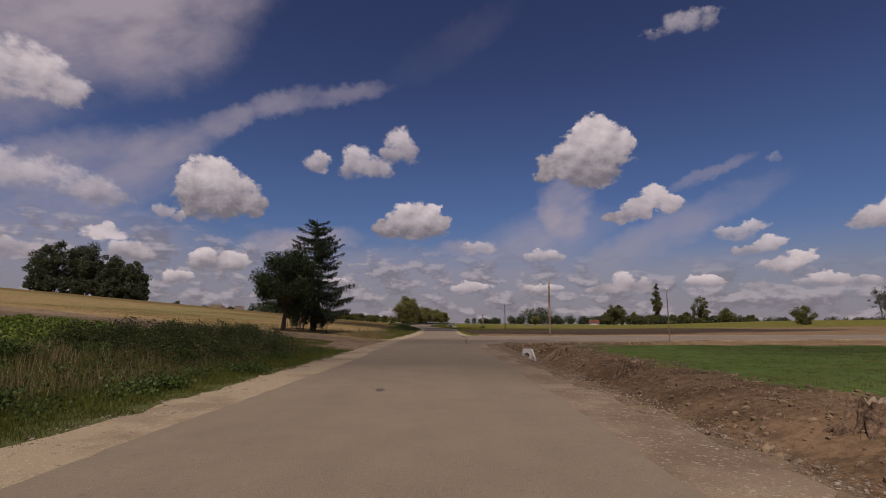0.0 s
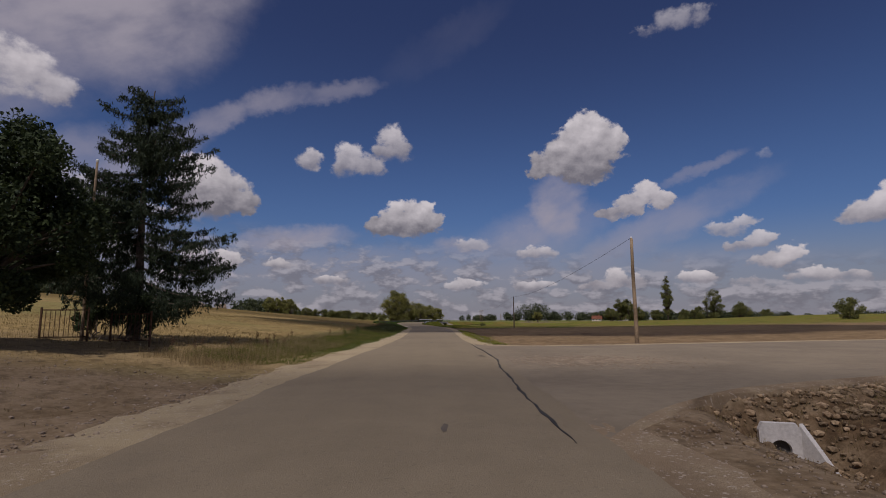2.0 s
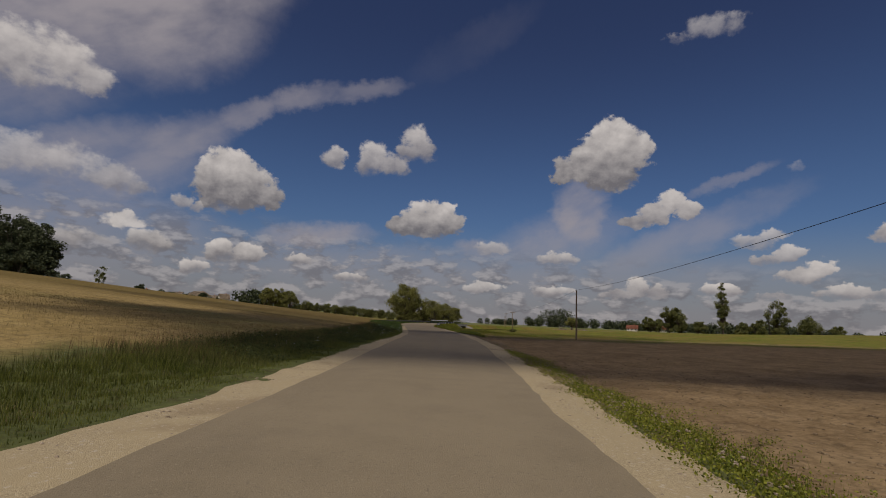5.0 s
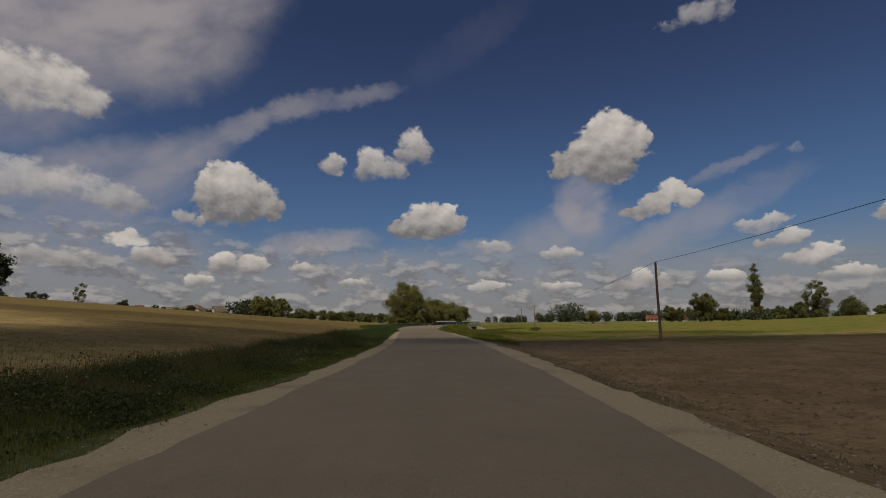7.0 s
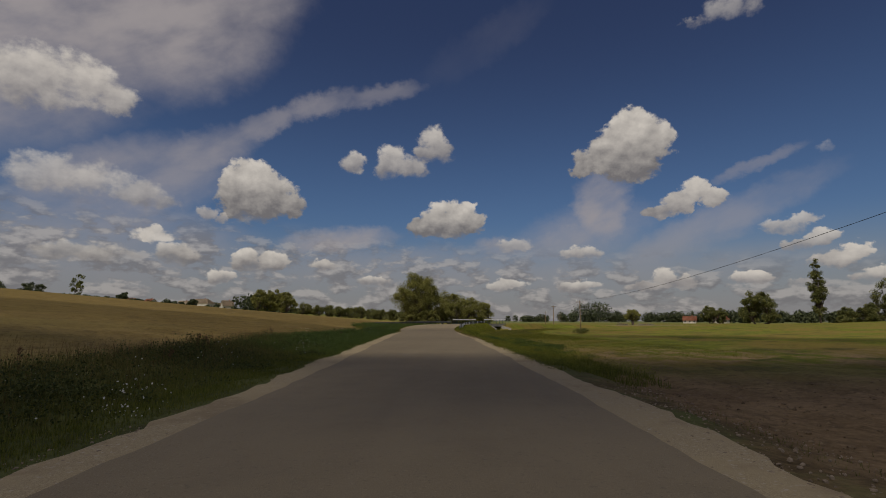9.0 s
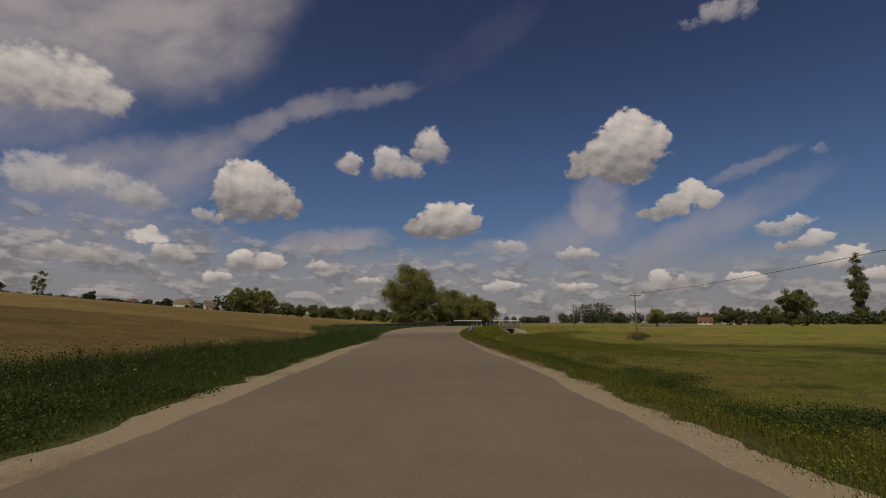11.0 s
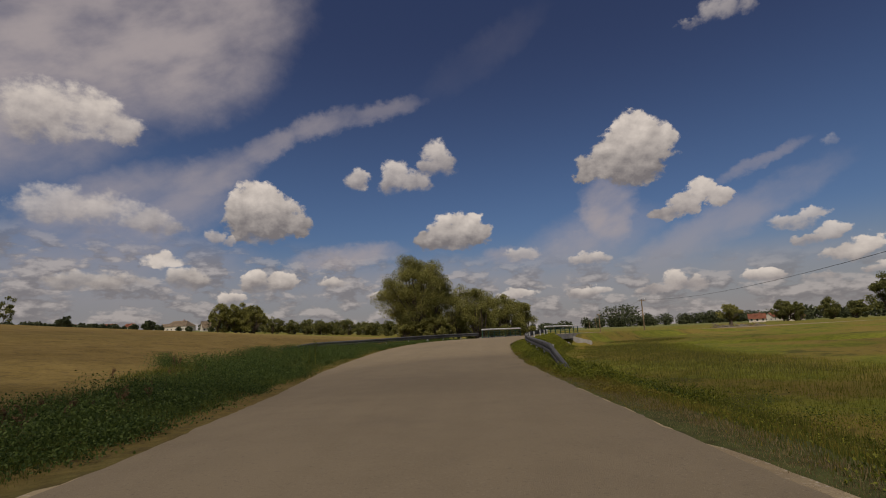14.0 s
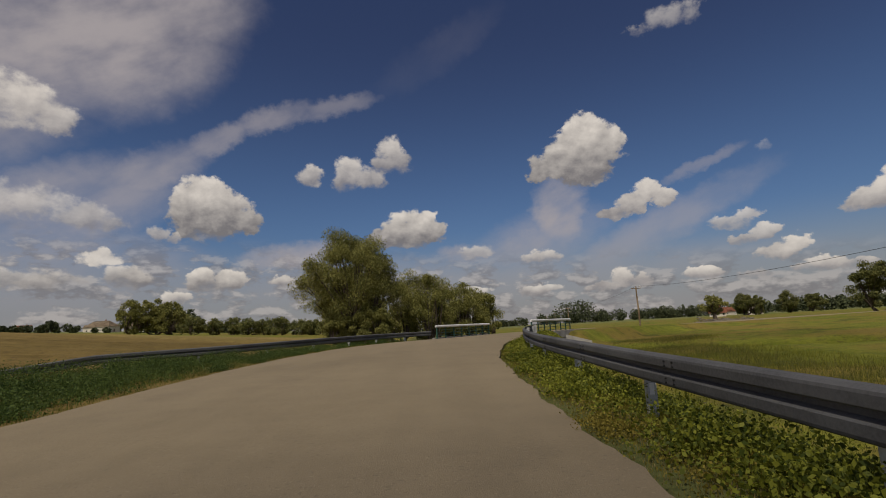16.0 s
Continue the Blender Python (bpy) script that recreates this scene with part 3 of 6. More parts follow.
def base(name, place, label, category, group="", turn=0.0):
    """An empty at the foot of a thing made of parts."""
    ob = new(name)
    ob.empty_display_size = 0.2
    ob.matrix_world = pose(*place, 0, 0, turn)
    return tagged(ob, label, category, group)


def part(name, me, material, parent, label="", shade=False):
    """One mesh under a thing or part; me is a mesh or a bmesh, in the parent's own space."""
    if isinstance(me, bmesh.types.BMesh):
        made = bpy.data.meshes.new(name)
        me.to_mesh(made)
        me.free()
        me = made
    ob = new(name, me)
    me.materials.append(material)
    me.polygons.foreach_set("use_smooth", [shade] * len(me.polygons))
    ob.parent = parent
    if label:
        tagged(ob, label)
    return ob


def grid(name, us, vs, height):
    gx, gy = np.meshgrid(us, vs)
    verts = np.stack((gx, gy, height(gx, gy)), -1).reshape(-1, 3)
    nu, nv = len(us), len(vs)
    i = np.arange(nu * nv).reshape(nv, nu)
    faces = np.stack((i[:-1, :-1], i[:-1, 1:], i[1:, 1:], i[1:, :-1]), -1).reshape(-1, 4)
    return mesh_of(name, verts, faces)


def growing(start, stop, first, factor):
    out, step = [start], first
    while out[-1] < stop:
        out.append(out[-1] + step)
        step *= factor
    return np.array(out)


xs = np.concatenate((-growing(16, 2400, 0.8, 1.13)[::-1], np.arange(-15.6, 13.0, 0.4), growing(13.2, 2400, 0.8, 1.13)))
ys = np.concatenate((-growing(12, 260, 1.5, 1.25)[::-1], np.arange(-11.0, 44.0, 0.45), np.arange(44.0, 285, 0.9), growing(286, 4200, 1.2, 1.09)))
bumps = np.random.default_rng(3)


def rough_land(x, y):
    z = land(x, y)
    d, _ = to_road(x, y)
    near = np.interp(x, [p[0] for p in SIDE_NEAR], [p[1] for p in SIDE_NEAR])
    far = np.interp(x, [p[0] for p in SIDE_FAR], [p[1] for p in SIDE_FAR])
    wild = 1.0 - ((x > 2.0) & (y > near - 0.6) & (y < far + 1.6))
    return z + wild * bumps.normal(0, 0.03, z.shape) * (d > 1.2) * (np.abs(x) < 40) + wild * 0.05 * np.sin(x * 0.9 + 2 * np.sin(y * 0.31)) * np.sin(y * 0.7) * (d > 2.5)


GROUND = rough_land(*np.meshgrid(xs, ys))


def ground_at(x, y):
    """Height of the ground as it is built."""
    x, y = np.asarray(x, float), np.asarray(y, float)
    i, j = np.clip(np.searchsorted(xs, x) - 1, 0, len(xs) - 2), np.clip(np.searchsorted(ys, y) - 1, 0, len(ys) - 2)
    u, v = np.clip((x - xs[i]) / (xs[i + 1] - xs[i]), 0, 1), np.clip((y - ys[j]) / (ys[j + 1] - ys[j]), 0, 1)
    return (GROUND[j, i] * (1 - u) + GROUND[j, i + 1] * u) * (1 - v) + (GROUND[j + 1, i] * (1 - u) + GROUND[j + 1, i + 1] * u) * v


thing("ground", grid("ground", xs, ys, lambda x, y: GROUND), earth, "open farmland with stubble, tilled soil and meadow", "ground", kind="structure", shade=True)


def ribbon(name, left, right, heights, crown=0.0, across=7, skirt=0.25):
    """A strip between two edge lines, with a crown and sides that go down."""
    t = np.linspace(0, 1, across)
    verts = []
    for a, b, h in zip(left, right, heights):
        row = [(*(a + (b - a) * s), h + crown * (1 - (2 * s - 1) ** 2)) for s in t]
        verts += [(*row[0][:2], row[0][2] - skirt), *row, (*row[-1][:2], row[-1][2] - skirt)]
    n = across + 2
    i = np.arange(len(verts)).reshape(-1, n)
    faces = np.stack((i[:-1, :-1], i[:-1, 1:], i[1:, 1:], i[1:, :-1]), -1).reshape(-1, 4)
    return mesh_of(name, verts, faces)


RIGHT_SIDE = lambda y: np.interp(y, LANE[:, 3], LANE[:, 2])


def ragged(line, amount, seed):
    """An edge line with small breaks and bites."""
    rng = np.random.default_rng(seed)
    n = len(line)
    slow = np.interp(np.arange(n), np.arange(0, n + 6, 6), rng.normal(0, amount, len(np.arange(0, n + 6, 6))))
    out = line.copy()
    out[:, 0] += slow + rng.normal(0, amount * 0.5, n)
    return out


dense = spline(EDGES, 40)
road_left, road_right = ragged(dense[:, :2], 0.04, 1), ragged(dense[:, 2:], 0.04, 2)
thing("road", ribbon("road", road_left, road_right, road_height(dense[:, 1]), 0.04, 9), asphalt,
      "worn pale grey asphalt country road with ragged edges", "road", kind="structure")

near, far = spline(SIDE_NEAR, 16), spline(SIDE_FAR, 16)
pick = np.linspace(0, 1, 90)


def along(line, s):
    gaps = np.concatenate(([0], np.cumsum(np.linalg.norm(np.diff(line, axis=0), axis=1))))
    return np.stack([np.interp(s * gaps[-1], gaps, line[:, k]) for k in (0, 1)], -1)


side_near, side_far = along(near, pick), along(far, pick)
side_height = np.full(90, -0.016)
thing("side_road", ribbon("side_road", ragged(side_near, 0.05, 3), ragged(side_far, 0.05, 4), side_height, 0.0, 9), side_asphalt,
      "pale asphalt side road joining the country road", "road", kind="structure")


def shoulder(name, line, out_way, widths, seed, label, material=None):
    rng = np.random.default_rng(seed)
    outer = line.copy()
    w = widths + np.interp(np.arange(len(line)), np.arange(0, len(line) + 5, 5), rng.normal(0, 0.15, len(np.arange(0, len(line) + 5, 5)))) + rng.normal(0, 0.05, len(line))
    outer[:, 0] += out_way * np.maximum(np.minimum(w, widths * 1.4), 0.03)
    inner = line.copy()
    inner[:, 0] -= out_way * 0.10
    h = road_height(line[:, 1])
    t = np.linspace(0, 1, 6)
    verts = []
    for a, b, z in zip(inner, outer, h):
        for s in t:
            p = a + (b - a) * s
            verts.append((*p, float(ground_at(*p)) + 0.022 - 0.012 * s + rng.normal(0, 0.005)))
        verts.append((*b, float(ground_at(*b)) - 0.12))
    i = np.arange(len(verts)).reshape(-1, 7)
    faces = np.stack((i[:-1, :-1], i[:-1, 1:], i[1:, 1:], i[1:, :-1]), -1).reshape(-1, 4)
    return thing(name, mesh_of(name, verts, faces if out_way > 0 else faces[:, ::-1]), material or gravel, label, "gravel", kind="structure")


left_run_a, left_run = dense[dense[:, 1] < 46], dense[(dense[:, 1] > 45.4) & (dense[:, 1] < 236)]
shoulder("gravel_shoulder_left", left_run_a[:, :2], -1, np.interp(left_run_a[:, 1], (0, 28, 46), (1.35, 1.3, 1.35)), 5, "dusty gravel shoulder beside the asphalt", dusty_gravel)
right_run_a, right_run_b = dense[dense[:, 3] < 36], dense[(dense[:, 3] > 57.6) & (dense[:, 3] < 196)]
shoulder("gravel_shoulder_left", left_run[:, :2], -1, np.interp(left_run[:, 1], (0, 28, 60, 110, 130, 150, 175, 184, 190), (1.35, 1.3, 1.4, 0.9, 0.85, 0.95, 0.9, 0.5, 0.05)), 5,
         "pale gravel shoulder beside the asphalt")
shoulder("gravel_shoulder_right", right_run_a[:, 2:], 1, np.interp(right_run_a[:, 3], (0, 20, 36), (1.1, 0.85, 0.6)), 6, "darker brown gravel shoulder beside the asphalt", brown_gravel)
shoulder("gravel_shoulder_right", right_run_b[:, 2:], 1, np.interp(right_run_b[:, 3], (57.6, 59, 63, 68, 75, 85, 100, 130, 150, 176, 184, 191), (0.3, 1.5, 1.75, 1.4, 1.1, 0.95, 1.2, 1.0, 0.8, 0.65, 0.35, 0.04)), 7, "pale gravel shoulder beside the asphalt")


def apron(name, line, way, wide, seed, label, edge=0.7, material=None):
    """Gravel spread along the edge of the side road."""
    rng = np.random.default_rng(seed)
    ahead = np.gradient(line, axis=0)
    ahead /= np.linalg.norm(ahead, axis=1)[:, None]
    out = np.stack((-ahead[:, 1], ahead[:, 0]), -1) * way
    w = wide + np.interp(np.arange(len(line)), np.arange(0, len(line) + 4, 4), rng.normal(0, 0.15, len(np.arange(0, len(line) + 4, 4))))
    height = np.full(len(line), -0.012)
    verts = []
    for p, o, q, h in zip(line, out, w, height):
        for s in np.linspace(-0.12, 1, 7):
            spot = p + o * (s * q)
            low = h + 0.012 - 0.05 * max(s, 0) ** 2 - (0.04 if s < -0.1 else 0.0)
            verts.append((*spot, low + rng.normal(0, 0.004)))
        end = p + o * (q + edge)
        verts.append((*end, float(ground_at(*end)) - 0.1))
    i = np.arange(len(verts)).reshape(-1, 8)
    faces = np.stack((i[:-1, :-1], i[:-1, 1:], i[1:, 1:], i[1:, :-1]), -1).reshape(-1, 4)
    return thing(name, mesh_of(name, verts, faces if way < 0 else faces[:, ::-1]), material or gravel, label, "gravel", kind="structure")


run = along(far, np.linspace(0.030, 0.5, 116))
apron("gravel_apron_far", run, 1, 1.25, 8, "pale gravel along the mouth of the side road")
run = along(near, np.linspace(0.01, 0.3, 80))
apron("gravel_apron_near", run, -1, 0.25, 9, "brown gravel along the mouth of the side road", 0.12, brown_gravel)

# ---------------------------------------------------------------- unseen clouds, added between the sun and the fields to shade them
def cloud_matter(name, gaps):
    """White droplets; gaps is the share of light that finds its way through each side."""
    m = bpy.data.materials.new(name)
    m.use_nodes = True
    g = Graph(m.node_tree)
    shader = g.nodes["Principled BSDF"]
    shader.inputs["Base Color"].default_value, shader.inputs["Roughness"].default_value = (0.85, 0.85, 0.85, 1), 1.0
    blend = g.put("ShaderNodeMixShader")
    blend.inputs[0].default_value = gaps
    g.links.new(shader.outputs[0], blend.inputs[1])
    g.links.new(g.put("ShaderNodeBsdfTransparent").outputs[0], blend.inputs[2])
    g.links.new(blend.outputs[0], g.nodes["Material Output"].inputs[0])
    return m


def shading_cloud(x, y, rx, ry, material, seed, label, above=420.0):
    """A flat-based heap of cloud out of view, put up the sun's way to shade a stretch of land."""
    rng = np.random.default_rng(seed)
    bm = bmesh.new()
    bmesh.ops.create_icosphere(bm, subdivisions=5, radius=1.0)
    c = np.array([v.co[:] for v in bm.verts])
    swell = np.zeros(len(c))
    for k in range(26):
        wave = rng.normal(0, 1, 3) * (2.0 + 0.45 * k)
        swell += np.sin(c @ wave + rng.uniform(0, 6.28)) * 0.30 / (1.5 + 0.5 * k)
    c = c * (1 + swell)[:, None] * (rx, ry, 22.0)
    c[:, 2] = np.where(c[:, 2] < 0, c[:, 2] * 0.3, c[:, 2])
    for v, p in zip(bm.verts, c):
        v.co = p
    me = bpy.data.meshes.new("cloud")
    bm.to_mesh(me)
    bm.free()
    ob = thing("cloud", me, material, label, "cloud", kind="structure", shade=True)
    far = sun_way * (above / sun_way.z)
    ob.matrix_world = pose(x + far.x, y + far.y, above)


thick_cloud, thin_cloud, wispy_cloud = cloud_matter("dense_cloud", 0.48), cloud_matter("thin_cloud", 0.74), cloud_matter("wispy_cloud", 0.80)
faint_cloud = cloud_matter("faint_cloud", 0.92)
shading_cloud(22, 119, 54, 28, thick_cloud, 71, "dense white cumulus cloud out of view, added to shade the fields")
shading_cloud(2, 170, 44, 24, thin_cloud, 72, "thin ragged cumulus cloud out of view, added to shade the fields")
shading_cloud(-2, 242, 44, 38, faint_cloud, 74, "faint ragged cumulus cloud out of view, added to shade the fields")
shading_cloud(4, 25, 34, 9.0, wispy_cloud, 73, "wispy ragged cumulus cloud out of view, added to shade the fields")

# ---------------------------------------------------------------- trees
def tube(points, radii, sides=7, start=0):
    """Rings along a line: verts and quads."""
    points = np.asarray(points, float)
    ahead = np.gradient(points, axis=0)
    ahead /= np.linalg.norm(ahead, axis=1)[:, None] + 1e-9
    verts = []
    for p, a, r in zip(points, ahead, radii):
        ref = np.array((1.0, 0, 0)) if abs(a[0]) < 0.8 else np.array((0, 1.0, 0))
        u = np.cross(a, ref)
        u /= np.linalg.norm(u)
        v = np.cross(a, u)
        turn = np.linspace(0, 2 * np.pi, sides, endpoint=False)
        verts.append(p + r * (np.cos(turn)[:, None] * u + np.sin(turn)[:, None] * v))
    i = start + np.arange(len(points) * sides).reshape(-1, sides)
    j = np.roll(i, -1, axis=1)
    faces = np.stack((i[:-1], j[:-1], j[1:], i[1:]), -1).reshape(-1, 4)
    return np.concatenate(verts), faces


def leaves(centres, size, rng, slim=0.55, droop=0.0):
    """A bent four-cornered leaf at each centre."""
    n = len(centres)
    a = rng.normal(0, 1, (n, 3))
    a[:, 2] -= droop
    a /= np.linalg.norm(a, axis=1)[:, None]
    b = np.cross(a, rng.normal(0, 1, (n, 3)))
    b /= np.linalg.norm(b, axis=1)[:, None] + 1e-9
    s = (size * rng.uniform(0.55, 1.35, n))[:, None]
    verts = np.stack((centres - a * s * 0.5, centres + b * s * slim * 0.5, centres + a * s * 0.5, centres - b * s * slim * 0.5), 1)
    return verts.reshape(-1, 3), np.arange(4 * n).reshape(-1, 4)


def limbed_tree(name, at, height, spread, label, leaf, count, size, seed, trunk_height=0.3, trunk=0.25, stems=1, clumps=40,
                squash=1.0, lean=0.0, slim=0.55, droop=0.0, wood=None, category="tree", group="", puff=0.30, waist=1.0):
    """A trunk or several stems, limbs to every clump, and leaves in uneven clumps."""
    rng = np.random.default_rng(seed)
    wood = wood or bark
    root = base(name, at, label, category, group)
    verts, faces, count_verts = [], [], 0

    def add(points, radii, sides):
        nonlocal count_verts
        v, f = tube(points, radii, sides, count_verts)
        verts.append(v)
        faces.append(f)
        count_verts += len(v)

    foot = height * trunk_height
    forks = []
    for k in range(stems):
        way = rng.uniform(0, 2 * np.pi)
        out = 0.0 if stems == 1 else spread * rng.uniform(0.25, 0.6)
        top = np.array((math.cos(way) * out + lean * foot, math.sin(way) * out, foot * rng.uniform(0.9, 1.2)))
        start = np.array((math.cos(way), math.sin(way), 0)) * (0 if stems == 1 else trunk * 1.4)
        mid = (start + top) / 2 + rng.normal(0, 0.04 * height * 0.3, 3) * (1, 1, 0)
        line = spline((start + (0, 0, -0.3), mid, top), 4)
        add(line, np.linspace(trunk * 1.25, trunk * 0.75, len(line)), 9)
        forks.append(top)
    middle = np.array((lean * height * 0.6, 0, foot + (height - foot) * 0.48))
    tall = (height - foot * 0.55) * 0.5
    spots = []
    for k in range(clumps):
        d = rng.normal(0, 1, 3)
        d /= np.linalg.norm(d)
        r = rng.uniform(0.55, 1.0) ** 0.6 if k > clumps // 4 else rng.uniform(0.0, 0.6)
        wide = spread * (1.0 - 0.25 * max(d[2], 0))
        spot = middle + d * r * (wide, wide, tall * squash) * rng.uniform(0.82, 1.08)
        spot[:2] *= waist + (1 - waist) * min(max(spot[2] / (height * 0.6), 0), 1)
        spots.append(spot)
        fork = min(forks, key=lambda f: np.linalg.norm(f - spot))
        bend = (fork + spot) / 2 + np.array((0, 0, 0.12 * height)) * rng.uniform(0, 0.6)
        line = spline((fork - (0, 0, 0.1 * foot), bend, spot), 3)
        add(line, np.linspace(trunk * 0.42, trunk * 0.05 + 0.01, len(line)), 5)
    part("trunk", mesh_of("trunk", np.concatenate(verts), np.concatenate(faces)), wood, root, shade=True)
    spots = np.array(spots)
    grow = spread * puff
    which = rng.integers(0, len(spots), count)
    sizes = rng.uniform(0.6, 1.25, len(spots))
    off = rng.normal(0, 1, (count, 3))
    off /= np.linalg.norm(off, axis=1)[:, None]
    off *= (rng.uniform(0, 1, count) ** 0.45)[:, None] * (sizes[which] * grow)[:, None]
    off[:, 2] *= 0.85
    centres = spots[which] + off
    centres[:, 2] = np.where(centres[:, 2] < 0.1, rng.uniform(0.1, 0.8, count), centres[:, 2])
    v, f = leaves(centres, size, rng, slim, droop)
    part("crown", mesh_of("crown", v, f), leaf, root)
    return root


def spruce_tree(at, height, reach, seed):
    """A tapering stem, tiers of boughs that sag and rise at the tips, and sprays of needles hanging from them."""
    rng = np.random.default_rng(seed)
    root = base("spruce_tree", at, "tall dark spruce with drooping shaggy boughs beside the field track", "tree")
    line = np.array([(0.1 * math.sin(h * 0.7), 0.08 * math.cos(h), h) for h in np.linspace(-0.3, height, 12)])
    v, f = tube(line, np.linspace(0.24, 0.02, 12), 9)
    part("trunk", mesh_of("trunk", v, f), bark, root, shade=True)
    bv, bf, start, twigs = [], [], 0, []
    h = 1.7
    while h < height - 0.15:
        rest = 1 - h / height
        for k in range(7 if rest > 0.12 else 5):
            way = rng.uniform(0, 2 * np.pi)
            length = reach * min(0.20 + 1.7 * rest, 0.56 + 0.62 * rest, 1.04) * (0.62 if h < 2.4 else 1.0) * rng.uniform(0.62, 1.12)
            d = np.array((math.cos(way), math.sin(way), 0))
            s = np.linspace(0, 1, 8)
            lift = 0.55 * (0.45 - rest)
            sag = length * (lift * s - 0.34 * rest * s * (1.3 - s) + 0.30 * np.maximum(s - 0.62, 0))
            pts = np.array((0.1 * math.sin(h * 0.7), 0.08 * math.cos(h), h)) + d * (s * length)[:, None] + np.array((0, 0, 1)) * sag[:, None]
            v, f = tube(pts, np.linspace(0.03 + 0.02 * rest, 0.006, 8), 4, start)
            bv.append(v)
            bf.append(f)
            start += len(v)
            side = np.cross(d, (0, 0, 1))
            # twigs that hang like a fringe from the bough
            n = int(6 + 15 * length)
            t = rng.uniform(0.10, 1.0, n)
            heads = np.stack([np.interp(t, s, pts[:, c]) for c in range(3)], -1) + side * (rng.normal(0, 0.20, n) * (0.4 + 2.2 * t * (1.15 - t)))[:, None]
            drop = rng.uniform(0.12, 0.75, n) * (0.35 + 0.9 * rest) * (1.1 - 0.45 * t)
            for head, fall in zip(heads, drop):
                m = int(5 + 22 * fall)
                u = rng.uniform(0, 1, m)
                twigs.append(head - np.stack((0 * u, 0 * u, u * fall), -1) + rng.normal(0, 0.045, (m, 3)))
            # sprays along the bough itself
            n = int(30 + 55 * length)
            t = rng.uniform(0.08, 1.04, n)
            spots = np.stack([np.interp(t, s, pts[:, c]) for c in range(3)], -1) + side * rng.normal(0, 0.10, n)[:, None]
            twigs.append(spots + rng.normal(0, 0.05, (n, 3)))
        h += rng.uniform(0.36, 0.60)
    tagged(part("bough_wood", mesh_of("bough_wood", np.concatenate(bv), np.concatenate(bf)), bark, root, shade=True), kind="stuff")
    v, f = leaves(np.concatenate(twigs), 0.17, rng, 0.24, 1.6)
    part("needles", mesh_of("needles", v, f), spruce_needles, root)
    return root


def on_land(x, y, sink=0.0):
    return (x, y, float(ground_at(x, y)) - sink)


spruce_tree(on_land(-12.0, 51.0), 11.2, 4.0, 11)
limbed_tree("broadleaf_tree", on_land(-13.0, 44.2), 6.5, 2.8, "dense dark broadleaf tree with a forked trunk by the field track", dark_leaves, 46000, 0.15, 13,
            0.27, 0.17, 1, 64, lean=0.10)
for k, (x, y, h) in enumerate(((-11.3, 49.6, 1.9), (-12.9, 49.8, 1.7), (-13.6, 50.6, 1.9))):
    limbed_tree("shrub", on_land(x, y), h, 0.8, "low dark shrub under the spruce", dark_leaves, 2600, 0.10, 15 + k, 0.1, 0.03, 4, 16, category="bush", group="shrubs under the spruce")

# the wood on the rise
for k, (x, y, h, w) in enumerate(((-200, 264, 24, 8), (-192, 259, 28, 8.5), (-183, 265, 27, 8), (-175, 259, 27, 8), (-168, 264, 23, 7.5), (-161, 258, 20, 7),
                                  (-154, 262, 20.5, 7), (-149, 258, 16, 6), (-187, 272, 27, 8), (-171, 273, 24, 8))):
    limbed_tree("wood_tree", on_land(x, y), h, w, "tall dark broadleaf tree in a small wood on the rise", far_leaves, 11000, 0.75, 100 + k, 0.07, 0.35, 3, 60,
                group="trees of the small wood")

for k, (x, y, h) in enumerate(((-197, 255, 9), (-189, 252, 8), (-181, 254, 9), (-173, 252, 8), (-166, 253, 9), (-158, 251, 8), (-151, 252, 8), (-145, 255, 7))):
    limbed_tree("wood_edge_bush", on_land(x, y), h, 5.5, "dark bush at the edge of the small wood", far_leaves, 3600, 0.9, 120 + k, 0.03, 0.2, 4, 36, category="bush",
                group="bushes at the edge of the wood")

# the big willow and the grove by the bridge
limbed_tree("willow_tree", on_land(-14.5, 274.0), 15.2, 7.2, "big grey-green willow with hanging twigs beside the bridge", willow_leaves, 120000, 0.25, 21, 0.09, 0.4, 4, 110,
            slim=0.34, droop=0.9, puff=0.24, waist=0.5)
for k, (x, y, h, w) in enumerate(((-11.5, 271.0, 5.0, 2.8), (-15.5, 271.0, 3.6, 2.4), (-5.5, 283, 11.5, 5.2), (0.5, 291, 10.2, 4.8), (5.0, 299, 8.8, 4.2), (-2.0, 297, 9.5, 4.5), (-9.0, 288, 10.0, 4.5))):
    limbed_tree("willow_bush", on_land(x, y), h, w, "yellow-green willow scrub on the stream bank", willow_leaves, 30000, 0.27, 30 + k, 0.04, 0.2, 5, 60,
                slim=0.36, droop=0.6, puff=0.24, group="willow scrub by the stream")

# pollards and bushes on the far side of the left field
for k, (x, y, h, w) in enumerate(((-108, 384, 11.5, 5.6), (-101, 386, 13.0, 6.0), (-94, 384, 11.0, 5.2))):
    limbed_tree("pollard_willow", on_land(x, y), h, w, "round green willow in a group beyond the field", willow_leaves, 12000, 0.50, 40 + k, 0.07, 0.35, 3, 50, puff=0.25,
                group="willows beyond the field")
